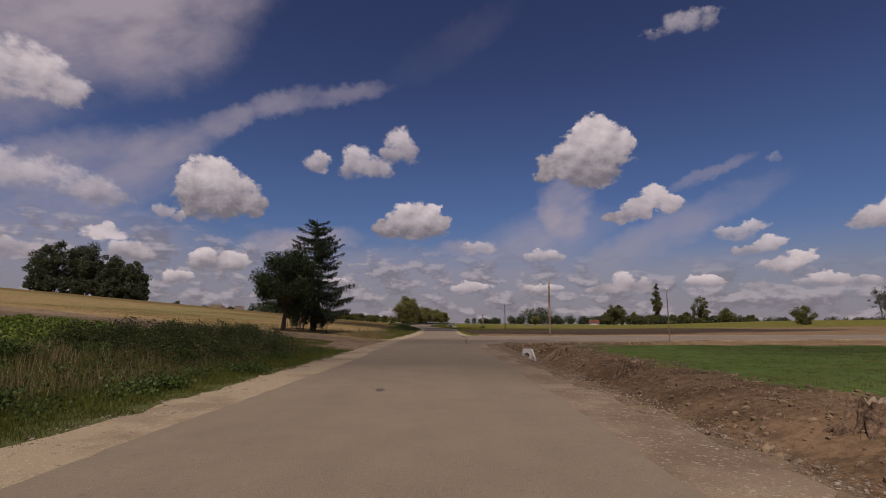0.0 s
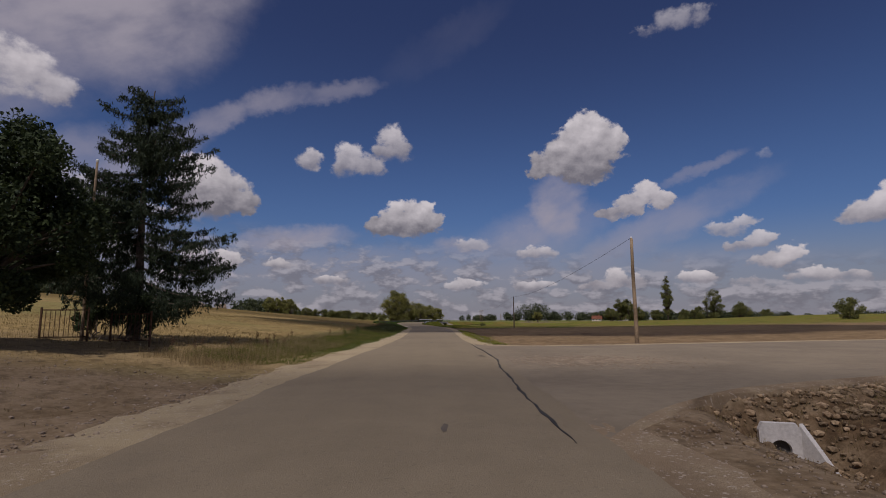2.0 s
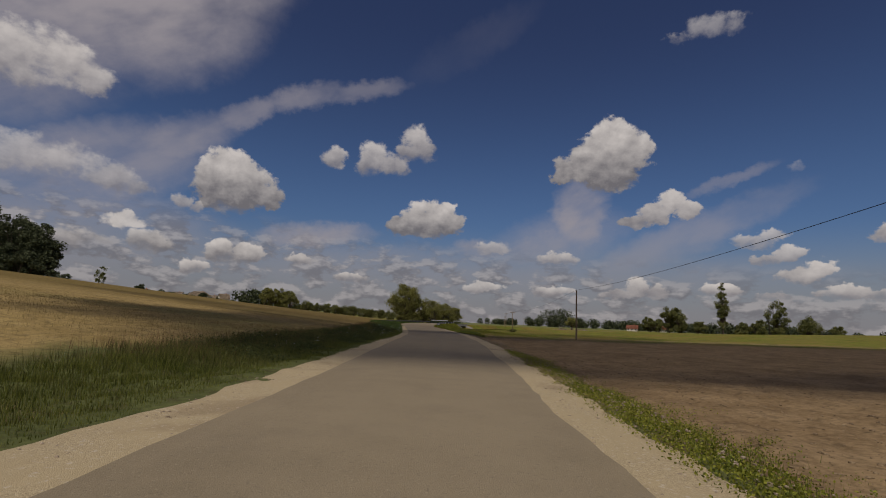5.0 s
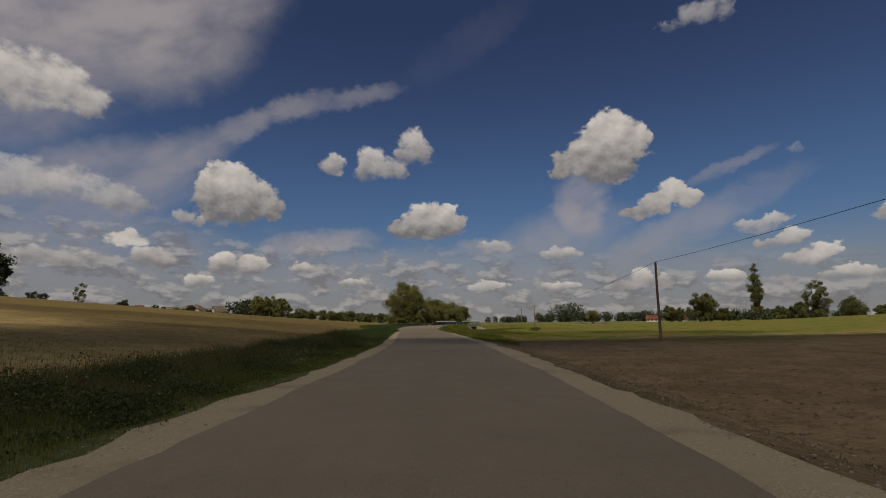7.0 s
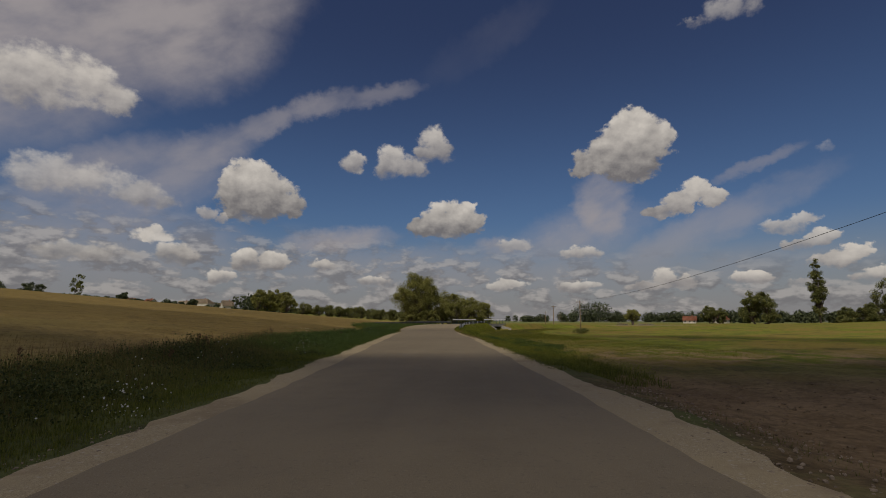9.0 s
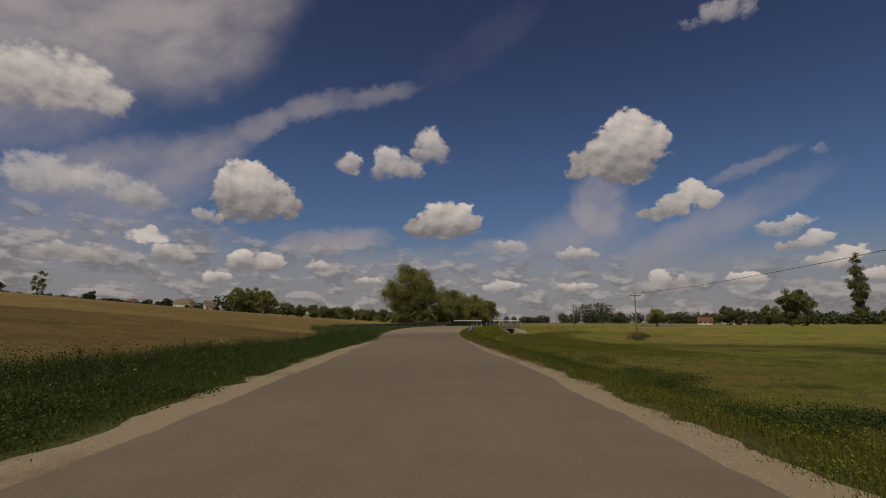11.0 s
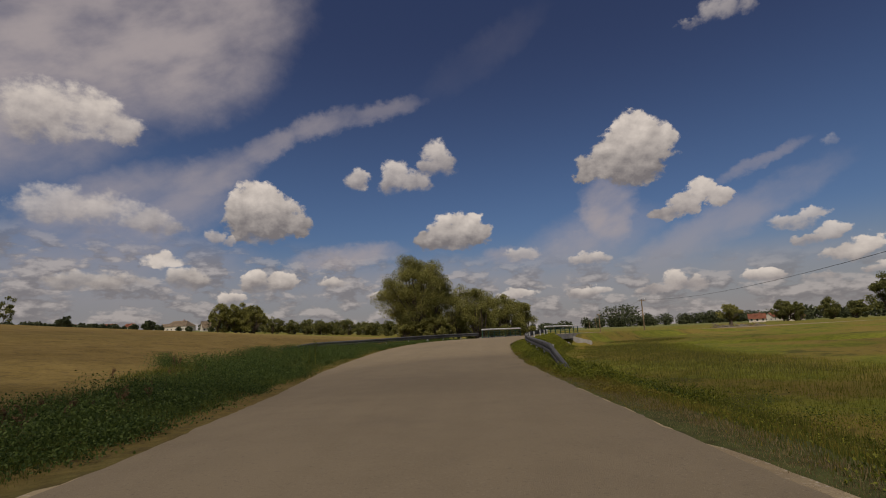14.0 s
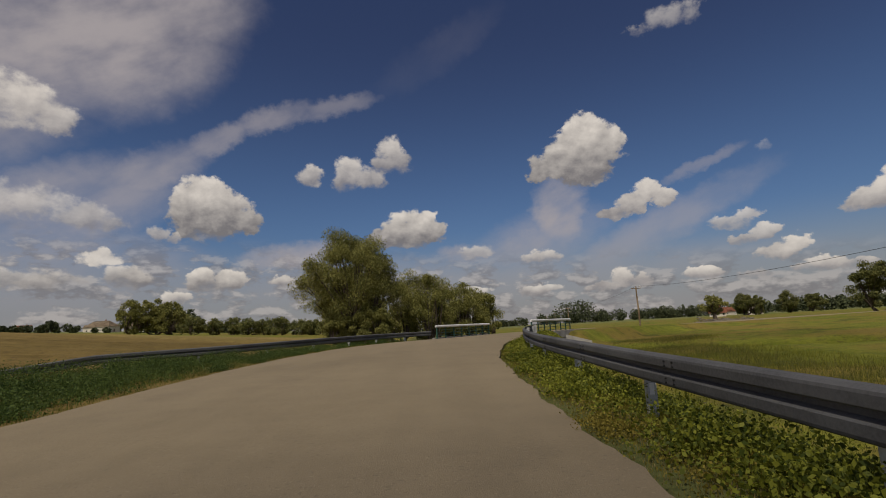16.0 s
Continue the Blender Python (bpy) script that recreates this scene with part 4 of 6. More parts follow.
for k, (x, y, h, w) in enumerate(((-80, 368, 6.4, 4.2), (-74, 370, 5.6, 4.0), (-68, 372, 5.4, 4.4), (-63, 370, 5.2, 4.4), (-58, 372, 5.4, 4.4), (-53, 370, 5.6, 4.4), (-47, 371, 5.2, 4.2), (-42, 369, 5.0, 3.8),
                                  (-34, 352, 5.0, 3.4), (-28, 344, 4.6, 3.4))):
    limbed_tree("hedge_bush", on_land(x, y), h, w, "rounded grey-green bush in a field hedge", bush_leaves, 3600, 0.5, 50 + k, 0.04, 0.12, 4, 35, category="bush",
                group="bushes of the field hedge")

# trees on the right, nearest first
limbed_tree("round_tree", on_land(124, 350), 15.0, 7.0, "dark rounded willow standing alone in the meadow", bush_leaves, 20000, 0.50, 60, 0.09, 0.5, 2, 60, puff=0.24)
limbed_tree("poplar_tree", on_land(159.5, 365), 30.0, 3.2, "tall thin ragged poplar beside the meadow", bush_leaves, 13000, 0.50, 61, 0.12, 0.4, 1, 95, 1.0, puff=0.42)
limbed_tree("pollard_willow", on_land(65, 330), 6.6, 3.2, "small pollard willow with a thick trunk", willow_leaves, 3500, 0.5, 62, 0.3, 0.5, 1, 24)
for k, (x, y, h, w) in enumerate(((192, 368, 22, 6.8), (214, 372, 13, 6.5), (177, 360, 10, 5.0), (169, 362, 8, 4.0), (236, 380, 8, 4.5), (160, 474, 12, 5.0), (168, 476, 10, 4.2), (188, 480, 12, 5.0), (204, 482, 10, 4.8))):
    limbed_tree("meadow_tree", on_land(x, y), h, w, "dark broadleaf tree at the edge of the meadow", bush_leaves, 10000, 0.58, 70 + k, 0.09, 0.4, 2, 48,
                group="trees along the meadow")
limbed_tree("round_bush", on_land(150, 207), 7.4, 4.6, "round dark green bush alone in a field", bush_leaves, 7000, 0.5, 80, 0.05, 0.2, 4, 44, category="bush")
for k, (x, y, h, w) in enumerate(((350, 396, 26, 8), (362, 400, 24, 7), (376, 402, 22, 7))):
    limbed_tree("sparse_tree", on_land(x, y), h, w, "tall sparse tree with thin foliage far off", far_leaves, 1500, 0.9, 84 + k, 0.2, 0.3, 2, 40, group="sparse far trees")
limbed_tree("leaning_birch", on_land(-240, 420), 17, 4.0, "thin leaning birch on the skyline", bush_leaves, 1500, 0.8, 90, 0.3, 0.2, 1, 22, lean=0.35, wood=pale_bark)
for k, (x, y, h, w) in enumerate(((-262, 420, 9, 6), (-272, 424, 10, 6), (-300, 430, 11, 7), (-318, 440, 10, 7), (-214, 430, 7, 4), (-170, 430, 5.5, 3.5))):
    limbed_tree("skyline_bush", on_land(x, y), h, w, "dark bush on the skyline of the rise", far_leaves, 2200, 0.8, 92 + k, 0.08, 0.2, 3, 22, category="bush",
                group="bushes on the skyline")


limbed_tree("low_bush", on_land(19.6, 211.8), 0.8, 1.5, "low grey-green brush round the foot of a pole", bush_leaves, 5000, 0.09, 98, 0.1, 0.03, 5, 26, category="bush")


def brush_pile(x, y, wide, tall, seed):
    """Cut branches thrown on a heap."""
    rng = np.random.default_rng(seed)
    root = base("brush_pile", on_land(x, y), "heap of pale cut branches in the meadow", "brush pile", "brush piles in the meadow")
    for k in range(34):
        a, lift = rng.uniform(0, 6.28), rng.uniform(0.0, 0.9)
        mid = np.array((rng.normal(0, wide * 0.22), rng.normal(0, wide * 0.22), tall * 0.55 * lift * rng.uniform(0.4, 1.0)))
        way = np.array((math.cos(a), math.sin(a), rng.normal(0, 0.25))) * wide * rng.uniform(0.2, 0.42)
        ends = (mid - way, mid + rng.normal(0, 0.1, 3), mid + way)
        part("branch", rod([(p[0], p[1], max(p[2], 0.0)) for p in ends], (0.14, 0.11, 0.03), 5), pale_bark, root)
    c = rng.normal(0, 1, (900, 3)) * (wide * 0.24, wide * 0.24, tall * 0.28)
    c[:, 2] = np.abs(c[:, 2])
    v, f = leaves(c, 0.32, rng, 0.3)
    tagged(part("twigs", mesh_of("twigs", v, f), grass_dry, root), kind="stuff")


def far_woods(name, stretches, seed, label):
    """A distant belt of trees of uneven height."""
    rng = np.random.default_rng(seed)
    centres = []
    for x0, y0, x1, y1, low, high, count in stretches:
        for k in range(count):
            s = rng.uniform()
            x, y = x0 + (x1 - x0) * s, y0 + (y1 - y0) * s + rng.normal(0, 8)
            h = rng.uniform(low, high)
            z = float(ground_at(x, y))
            n = int(60 + 14 * h)
            d = rng.normal(0, 1, (n, 3))
            d /= np.linalg.norm(d, axis=1)[:, None]
            d *= (rng.uniform(0, 1, n) ** 0.4)[:, None]
            centres.append(np.array((x, y, z + h * 0.46)) + d * (h * rng.uniform(0.4, 0.8), h * 0.4, h * rng.uniform(0.46, 0.54)))
    v, f = leaves(np.concatenate(centres), 2.0, rng, 0.7)
    return thing(name, mesh_of(name, v, f), far_leaves, label, "woods", kind="stuff")


far_woods("far_woods", ((90, 800, 560, 830, 8, 16, 130), (140, 790, 180, 790, 26, 30, 5), (60, 1000, 120, 1000, 9, 13, 14), (560, 830, 900, 700, 8, 15, 60), (200, 560, 330, 560, 8, 13, 22)), 5,
          "dark belt of distant broadleaf trees")
far_woods("far_woods", ((-560, 640, -250, 700, 5, 9, 40), (-250, 720, 20, 760, 6, 10, 26), (-420, 470, -120, 520, 2.5, 5, 90), (-520, 560, -300, 580, 4, 8, 50), (-190, 520, -150, 520, 12, 16, 8)), 6, "distant garden trees along the horizon")

# ---------------------------------------------------------------- roadside things
def box(bm, x0, y0, z0, x1, y1, z1, bevel=0.0):
    made = bmesh.ops.create_cube(bm, size=1.0, matrix=Matrix.Translation(((x0 + x1) / 2, (y0 + y1) / 2, (z0 + z1) / 2)) @ Matrix.Diagonal((x1 - x0, y1 - y0, z1 - z0, 1)))
    if bevel:
        edges = list({e for v in made["verts"] for e in v.link_edges})
        bmesh.ops.bevel(bm, geom=edges, offset=bevel, segments=2, affect="EDGES")
    return bm


def boxed(*args, bevel=0.0):
    return box(bmesh.new(), *args, bevel=bevel)


def rod(points, radii, sides=8):
    v, f = tube(points, radii, sides)
    n = len(points)
    me = mesh_of("rod", v, f)
    bm = bmesh.new()
    bm.from_mesh(me)
    bpy.data.meshes.remove(me)
    bm.verts.ensure_lookup_table()
    bm.faces.new([bm.verts[i] for i in range(sides)][::-1])
    bm.faces.new([bm.verts[(n - 1) * sides + i] for i in range(sides)])
    return bm


def swept(line, heights, profile):
    """A profile (outward, up) carried along a level line."""
    line = np.asarray(line, float)
    ahead = np.gradient(line, axis=0)
    ahead /= np.linalg.norm(ahead, axis=1)[:, None]
    out = np.stack((ahead[:, 1], -ahead[:, 0]), -1)
    verts = []
    for p, o, h in zip(line, out, heights):
        verts += [(*(p + o * a), h + b) for a, b in profile]
    n = len(profile)
    i = np.arange(len(verts)).reshape(-1, n)
    faces = np.stack((i[:-1, :-1], i[1:, :-1], i[1:, 1:], i[:-1, 1:]), -1).reshape(-1, 4)
    return mesh_of("beam", verts, faces)


WAVE = ((0.004, 0.0), (-0.030, -0.006), (-0.072, -0.026), (-0.078, -0.045), (-0.078, -0.110), (-0.066, -0.122), (-0.006, -0.138), (-0.006, -0.172), (-0.066, -0.188), (-0.078, -0.200),
        (-0.078, -0.265), (-0.072, -0.284), (-0.030, -0.304), (0.004, -0.310), (0.008, -0.306), (-0.026, -0.298), (-0.064, -0.278), (-0.068, -0.262), (-0.068, -0.203), (0.006, -0.176),
        (0.006, -0.134), (-0.068, -0.107), (-0.068, -0.048), (-0.064, -0.032), (-0.026, -0.012), (0.008, -0.004), (0.004, 0.0))


def guard_rail(corners, label, flip, ramp_metres, first_post, high=0.90):
    """A wave-beam guard rail along a line, its first metres sloping into the ground."""
    line = spline(corners, 24)
    gone = np.concatenate(([0], np.cumsum(np.linalg.norm(np.diff(line, axis=0), axis=1))))
    s = np.arange(0, gone[-1], 0.4)
    line = np.stack([np.interp(s, gone, line[:, k]) for k in (0, 1)], -1)
    full = road_height(line[:, 1]) + high
    start = ground_at(*line[0]) + 0.14
    heights = np.where(s < ramp_metres, start + (full - start) * np.clip(s / ramp_metres, 0, 1), full)
    root = base("guard_rail", (0, 0, 0), label, "guard rail")
    profile = [(a * flip * 1.25, b * 1.32) for a, b in WAVE]
    per = 10
    for k in range(0, len(s) - 1, per):
        m = min(k + per + 1, len(s))
        if m - k < 2:
            continue
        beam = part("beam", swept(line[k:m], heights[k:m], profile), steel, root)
        at, after = line[m - 2], line[m - 1]
        ahead = (after - at) / np.linalg.norm(after - at)
        out = np.array((ahead[1], -ahead[0])) * flip
        for z in (-0.075, -0.130, -0.285, -0.335):
            for step in (0.0, 0.22):
                bm = bmesh.new()
                spot = Vector((*(at + ahead * step - out * 0.100), heights[m - 2] + (heights[m - 1] - heights[m - 2]) * step / 0.4 + z))
                bmesh.ops.create_cone(bm, cap_ends=True, segments=6, radius1=0.013, radius2=0.010, depth=0.03,
                                      matrix=Matrix.Translation(spot) @ Vector((out[0], out[1], 0)).to_track_quat("Z", "Y").to_matrix().to_4x4())
                part("bolt", bm, black_iron, beam)
    for k in range(first_post, len(s), 10):
        if k + 1 >= len(s):
            break
        p, q = line[k], line[k + 1]
        way = math.degrees(math.atan2(-(q - p)[0], (q - p)[1]))
        foot = float(ground_at(*p)) - 0.25
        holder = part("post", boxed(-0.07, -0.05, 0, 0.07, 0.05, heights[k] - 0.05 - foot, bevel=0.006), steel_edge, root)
        out = np.array(((q - p)[1], -(q - p)[0])) / np.linalg.norm(q - p)
        holder.matrix_local = pose(p[0] + out[0] * 0.075 * flip, p[1] + out[1] * 0.075 * flip, foot, 0, 0, way)
        plate = part("reflector", boxed(-0.035, -0.006, 0, 0.035, 0.0, 0.16, bevel=0.002), white_paint, holder, "white reflector plate")
        plate.matrix_local = pose(0.0, -0.052, heights[k] - foot - 0.62)
    return root


guard_rail(((-0.6, 199.6), (-0.62, 204.6), (-0.46, 208.5), (-0.38, 214), (-0.1, 222), (0.95, 230), (2.9, 238), (4.5, 245.9)), "galvanised steel guard rail with a sloping end beside the road", 1.0, 4.5, 12, 0.81)
guard_rail(((-20.2, 225.0), (-18.3, 228.4), (-13.8, 233.0), (-10.3, 239.8), (-7.1, 247.2), (-3.7, 251.4)), "galvanised steel guard rail in tall grass beside the road", -1.0, 3.5, 10, 0.70)


def bridge():
    root = base("bridge", (*BRIDGE_AT.xy, 0.0), "short concrete road bridge with white-topped green railings over a stream", "bridge", turn=math.degrees(BRIDGE_TURN))
    part("deck", boxed(-4.5, -5.9, 0.22, 4.5, 5.9, 0.585, bevel=0.02), concrete, root)
    for side in (-1, 1):
        part("fascia", boxed(*sorted((side * 4.5, side * 4.72))[:1], -5.9, 0.05, max(side * 4.5, side * 4.72), 5.9, 0.72, bevel=0.02), concrete, root)
        for end in (-1, 1):
            lo, hi = sorted((end * 2.6, end * 6.4))
            part("abutment", boxed(min(side * 3.2, side * 4.6), lo, -2.2, max(side * 3.2, side * 4.6), hi, 0.2, bevel=0.02), concrete, root)
            wing = boxed(-0.15, 0, -2.2, 0.15, 2.6, 0.35, bevel=0.02)
            for v in wing.verts:
                if v.co.y > 1.3 and v.co.z > 0:
                    v.co.z -= 0.75
            holder = part("wing_wall", wing, concrete, root)
            holder.matrix_local = pose(side * 4.5, end * 2.8, 0, 0, 0, -side * 60 if end > 0 else side * 60 + 180)
        rail = part("railing", rod([(side * 4.4, s, 1.70) for s in np.linspace(-5.7, 5.7, 5)], [0.10] * 5, 12), white_paint, root, "white top rail")
        for n, y in enumerate(np.linspace(-5.6, 5.6, 8)):
            part("railing_post", boxed(side * 4.4 - 0.045, y - 0.045, -1.0 + 1.6, side * 4.4 + 0.045, y + 0.045, 1.62, bevel=0.008), green_paint, rail)
        for z in (0.86, 1.12, 1.38):
            part("bar", rod(((side * 4.4, -5.6, z), (side * 4.4, 5.6, z)), (0.022, 0.022)), green_paint, rail)
    # upright slab coloured dark for the shade under the deck
    part("opening_shade", boxed(-4.4, -2.7, -2.2, -3.9, 2.7, 0.2), dark_hole, root)
    return root


bridge()
water = thing("stream_water", grid("stream_water", np.linspace(-14, 14, 15), np.linspace(-2.2, 2.2, 5), lambda x, y: 0 * x), water_mat, "dark still water under the bridge", "water", kind="structure")
water.matrix_world = pose(BRIDGE_AT.x, BRIDGE_AT.y, -1.75, 0, 0, -30)


for k, (x, y, w, h) in enumerate(((58.5, 322, 4.5, 2.0), (69.5, 327, 5.0, 1.9), (73.0, 340, 4.0, 1.6))):
    brush_pile(x, y, w, h, 150 + k)


def utility_pole(x, y, tall, wooden, arm, label, thick=0.12):
    z = float(ground_at(x, y))
    root = base("utility_pole", (x, y, z), label, "utility pole", "utility poles along the road")
    if wooden:
        pts = [(0.01 * math.sin(h), 0.01 * math.cos(h * 1.3), h) for h in np.linspace(-0.5, tall, 9)]
        part("shaft", rod(pts, np.linspace(thick * 1.15, thick * 0.75, 9), 12), pole_wood, root, shade=True)
    else:
        bm = bmesh.new()
        box(bm, -0.14, -0.10, -0.5, -0.06, 0.10, tall)
        box(bm, 0.06, -0.10, -0.5, 0.14, 0.10, tall)
        for h in np.arange(0.2, tall, 0.55):
            box(bm, -0.06, -0.07, h, 0.06, 0.07, h + 0.22)
        for v in bm.verts:
            k = 1 - 0.35 * max(v.co.z, 0) / tall
            v.co.x *= k
            v.co.y *= k
        part("shaft", bm, concrete, root, "slotted concrete shaft")
    spots = (-0.55, 0.55) if arm else (0.0,)
    if arm:
        part("cross_arm", boxed(-0.7, -0.05, tall - 0.3, 0.7, 0.05, tall - 0.2, bevel=0.01), pole_wood if wooden else concrete, root)
    for s in spots:
        part("insulator", rod(((s, 0, tall - 0.2), (s, 0, tall - 0.02), (s, 0, tall + 0.02), (s, 0, tall + 0.08), (s, 0, tall + 0.12)), (0.015, 0.015, 0.05, 0.06, 0.03)), white_paint, root)
    return Vector((x, y, z + tall + 0.05))


tops = [utility_pole(19.9, 212.6, 5.6, True, True, "dark wooden utility pole with a short cross arm in the meadow", 0.085),
        utility_pole(19.5, 141.9, 6.9, True, False, "plain weathered wooden utility pole at the edge of the tilled field"),
        utility_pole(13.7, 60.9, 7.0, True, False, "leaning weathered wooden utility pole beside the side road")]
tops.insert(0, utility_pole(25.8, 278.2, 5.6, True, True, "weathered wooden utility pole with a cross arm in the meadow"))
tops.insert(0, utility_pole(33.0, 345.0, 5.8, True, True, "weathered wooden utility pole with a cross arm in the meadow"))
utility_pole(19.6, 42.8, 4.4, True, False, "short thin wooden pole on the bank of the side road", 0.045)
utility_pole(-12.6, 48.6, 7.0, True, False, "grey wooden pole standing in front of the spruce", 0.055)
utility_pole(70.0, 520.0, 7.5, True, True, "weathered wooden utility pole with a cross arm in the meadow")
utility_pole(82.0, 600.0, 7.5, True, True, "weathered wooden utility pole with a cross arm in the meadow")
for a, b in zip(tops[:-1], tops[1:]):
    pts = [a.lerp(b, s) - Vector((0, 0, 4 * 0.9 * s * (1 - s))) for s in np.linspace(0, 1, 25)]
    bm = rod([tuple(p) for p in pts], [0.014] * 25, 6)
    me = bpy.data.meshes.new("overhead_cable")
    bm.to_mesh(me)
    bm.free()
    thing("overhead_cable", me, black_iron, "black overhead cable sagging between utility poles", "cable", "overhead cables")


def culvert(x, y, z):
    root = base("culvert_headwall", (x, y, z), "pale concrete culvert headwall with a round pipe mouth in the ditch", "culvert", turn=-18)
    bm = bmesh.new()
    ring, outer = [], []
    w, h, r, cz = 0.33, 0.86, 0.17, 0.40
    for k in range(24):
        a = 2 * math.pi * k / 24
        ring.append((math.cos(a) * r, cz + math.sin(a) * r))
        s = min(w / max(abs(math.cos(a)), 1e-6), ((h - cz) if math.sin(a) > 0 else cz + 0.15) / max(abs(math.sin(a)), 1e-6))
        outer.append((math.cos(a) * s, cz + math.sin(a) * s))
    layers = []
    for yy in (0.0, 0.14):
        layers.append(([bm.verts.new((px, yy, pz)) for px, pz in ring], [bm.verts.new((px, yy, pz)) for px, pz in outer]))
    (r0, o0), (r1, o1) = layers
    for k in range(24):
        n = (k + 1) % 24
        bm.faces.new((r0[k], r0[n], o0[n], o0[k]))
        bm.faces.new((r1[k], o1[k], o1[n], r1[n]))
        bm.faces.new((o0[k], o0[n], o1[n], o1[k]))
        bm.faces.new((r0[k], r1[k], r1[n], r0[n]))
    bmesh.ops.recalc_face_normals(bm, faces=bm.faces)
    part("front_wall", bm, pale_concrete, root)
    # solid rod; its dark end is the pipe's inner shade as colour
    pipe = rod([(0, s, cz) for s in (0.10, 1.6)], (0.168, 0.168), 24)
    part("pipe", pipe, dark_hole, root, "concrete pipe with the shade of its mouth in the colour")
    wing = boxed(-0.05, -0.62, -0.15, 0.05, 0.02, h, bevel=0.01)
    for v in wing.verts:
        if v.co.y < -0.3 and v.co.z > 0.3:
            v.co.z = 0.08
    holder = part("wing_wall", wing, pale_concrete, root)
    holder.matrix_local = pose(0.36, 0.05, 0, 0, 0, 34)


culvert(6.78, 37.86, -1.30)


def stump(x, y, wide, tall, seed, label, turn, lean=0.12):
    rng = np.random.default_rng(seed)
    root = base("tree_stump", (x, y, float(ground_at(x, y)) - 0.08), label, "tree stump", "old stumps on the ditch bank", turn)
    n, rows = 40, 11
    ridges = sum(rng.uniform(0.05, 0.16) * np.cos(k * np.linspace(0, 2 * np.pi, n, endpoint=False) + rng.uniform(0, 6)) for k in (3, 5, 7, 11))
    rim = rng.uniform(-0.12, 0.12, n) * tall + 0.07 * tall * np.cos(np.linspace(0, 2 * np.pi, n, endpoint=False) * 2 + seed)
    spikes = rng.uniform(0, 0.5, n) ** 2 * 0.35
    verts = []
    for j in range(rows):
        t = j / (rows - 1)
        flare = 1 + 0.75 * (1 - t) ** 2.0
        a = np.linspace(0, 2 * np.pi, n, endpoint=False)
        r = wide * 0.5 * flare * (1 + ridges * (0.7 + 1.1 * (1 - t))) * (1 + rng.normal(0, 0.025, n))
        z = t * tall + (rim + spikes * tall) * t ** 3 - 0.22 * (1 - t)
        verts.append(np.stack((r * np.cos(a) + lean * z, r * np.sin(a), z), -1))
    i = np.arange(rows * n).reshape(rows, n)
    j = np.roll(i, -1, axis=1)
    faces = np.stack((i[:-1], j[:-1], j[1:], i[1:]), -1).reshape(-1, 4)
    part("trunk", mesh_of("trunk", np.concatenate(verts), faces), stump_wood, root)
    top = verts[-1]
    bm = bmesh.new()
    ring = [bm.verts.new(p) for p in top]
    mx = float(np.mean(top[:, 0]))
    inner = [bm.verts.new((mx + (p[0] - mx) * 0.55, p[1] * 0.55, tall - 0.16 + rng.normal(0, 0.03))) for p in top]
    mid = bm.verts.new((mx, 0, tall - 0.2))
    for k in range(n):
        m = (k + 1) % n
        bm.faces.new((ring[k], ring[m], inner[m], inner[k]))
        bm.faces.new((inner[k], inner[m], mid))
    part("cut_top", bm, cut_wood, root, "splintered cut top")
    for k in range(14):
        a = k * 0.449 + rng.uniform(-0.2, 0.2)
        d = np.array((math.cos(a), math.sin(a), 0))
        reach = wide * rng.uniform(0.8, 1.35)
        pts = [d * wide * 0.38 + (0, 0, tall * 0.75), d * wide * 0.55 + (0, 0, tall * 0.32), d * reach * 0.8 + (rng.normal(0, 0.05), rng.normal(0, 0.05), 0.0), d * reach * 1.1 + (rng.normal(0, 0.1), rng.normal(0, 0.1), -0.35)]
        line = spline(pts, 4)
        part("root", rod([tuple(p) for p in line], np.linspace(0.10, 0.15, len(line)) * np.linspace(1, 0.35, len(line)) * wide * rng.uniform(0.8, 1.5), 7), stump_wood, root, shade=True)


stump(7.1, 8.5, 0.54, 0.50, 1, "big weathered tree stump with spreading roots on the ditch bank", 20)
stump(7.15, 18.7, 0.58, 0.46, 2, "weathered grey tree stump with spreading roots on the ditch bank", 80)
stump(7.7, 31.8, 0.40, 0.50, 3, "weathered grey tree stump leaning over the ditch bank", 30, 0.75)


def stones(name, centres, sizes, seed, label, kind="stuff", material=None):
    """Many uneven stones in one mesh, each with its own edges."""
    rng = np.random.default_rng(seed)
    bm = bmesh.new()
    bmesh.ops.create_icosphere(bm, subdivisions=1, radius=1.0) if len(centres) < 4500 else bmesh.ops.create_uvsphere(bm, u_segments=5, v_segments=3, radius=1.0)
    bmesh.ops.triangulate(bm, faces=bm.faces[:])
    ball = np.array([v.co[:] for v in bm.verts])
    tris = np.array([[v.index for v in f.verts] for f in bm.faces])
    bm.free()
    n = len(centres)
    shape = ball[None] * rng.uniform(0.72, 1.2, (n, len(ball), 1)) * np.stack((rng.uniform(0.7, 1.3, n), rng.uniform(0.7, 1.3, n), rng.uniform(0.45, 0.85, n)), -1)[:, None]
    turn = rng.uniform(0, 2 * np.pi, n)
    c, s = np.cos(turn)[:, None], np.sin(turn)[:, None]
    x, y = shape[..., 0] * c - shape[..., 1] * s, shape[..., 0] * s + shape[..., 1] * c
    v = np.stack((x, y, shape[..., 2]), -1) * np.asarray(sizes)[:, None, None] + np.asarray(centres)[:, None]
    f = tris[None] + (np.arange(n) * len(ball))[:, None, None]
    return thing(name, mesh_of(name, v.reshape(-1, 3), f.reshape(-1, 3)), material or stone, label, "stones", kind=kind)


rng = np.random.default_rng(8)
s = rng.uniform(0, 1, 3200)
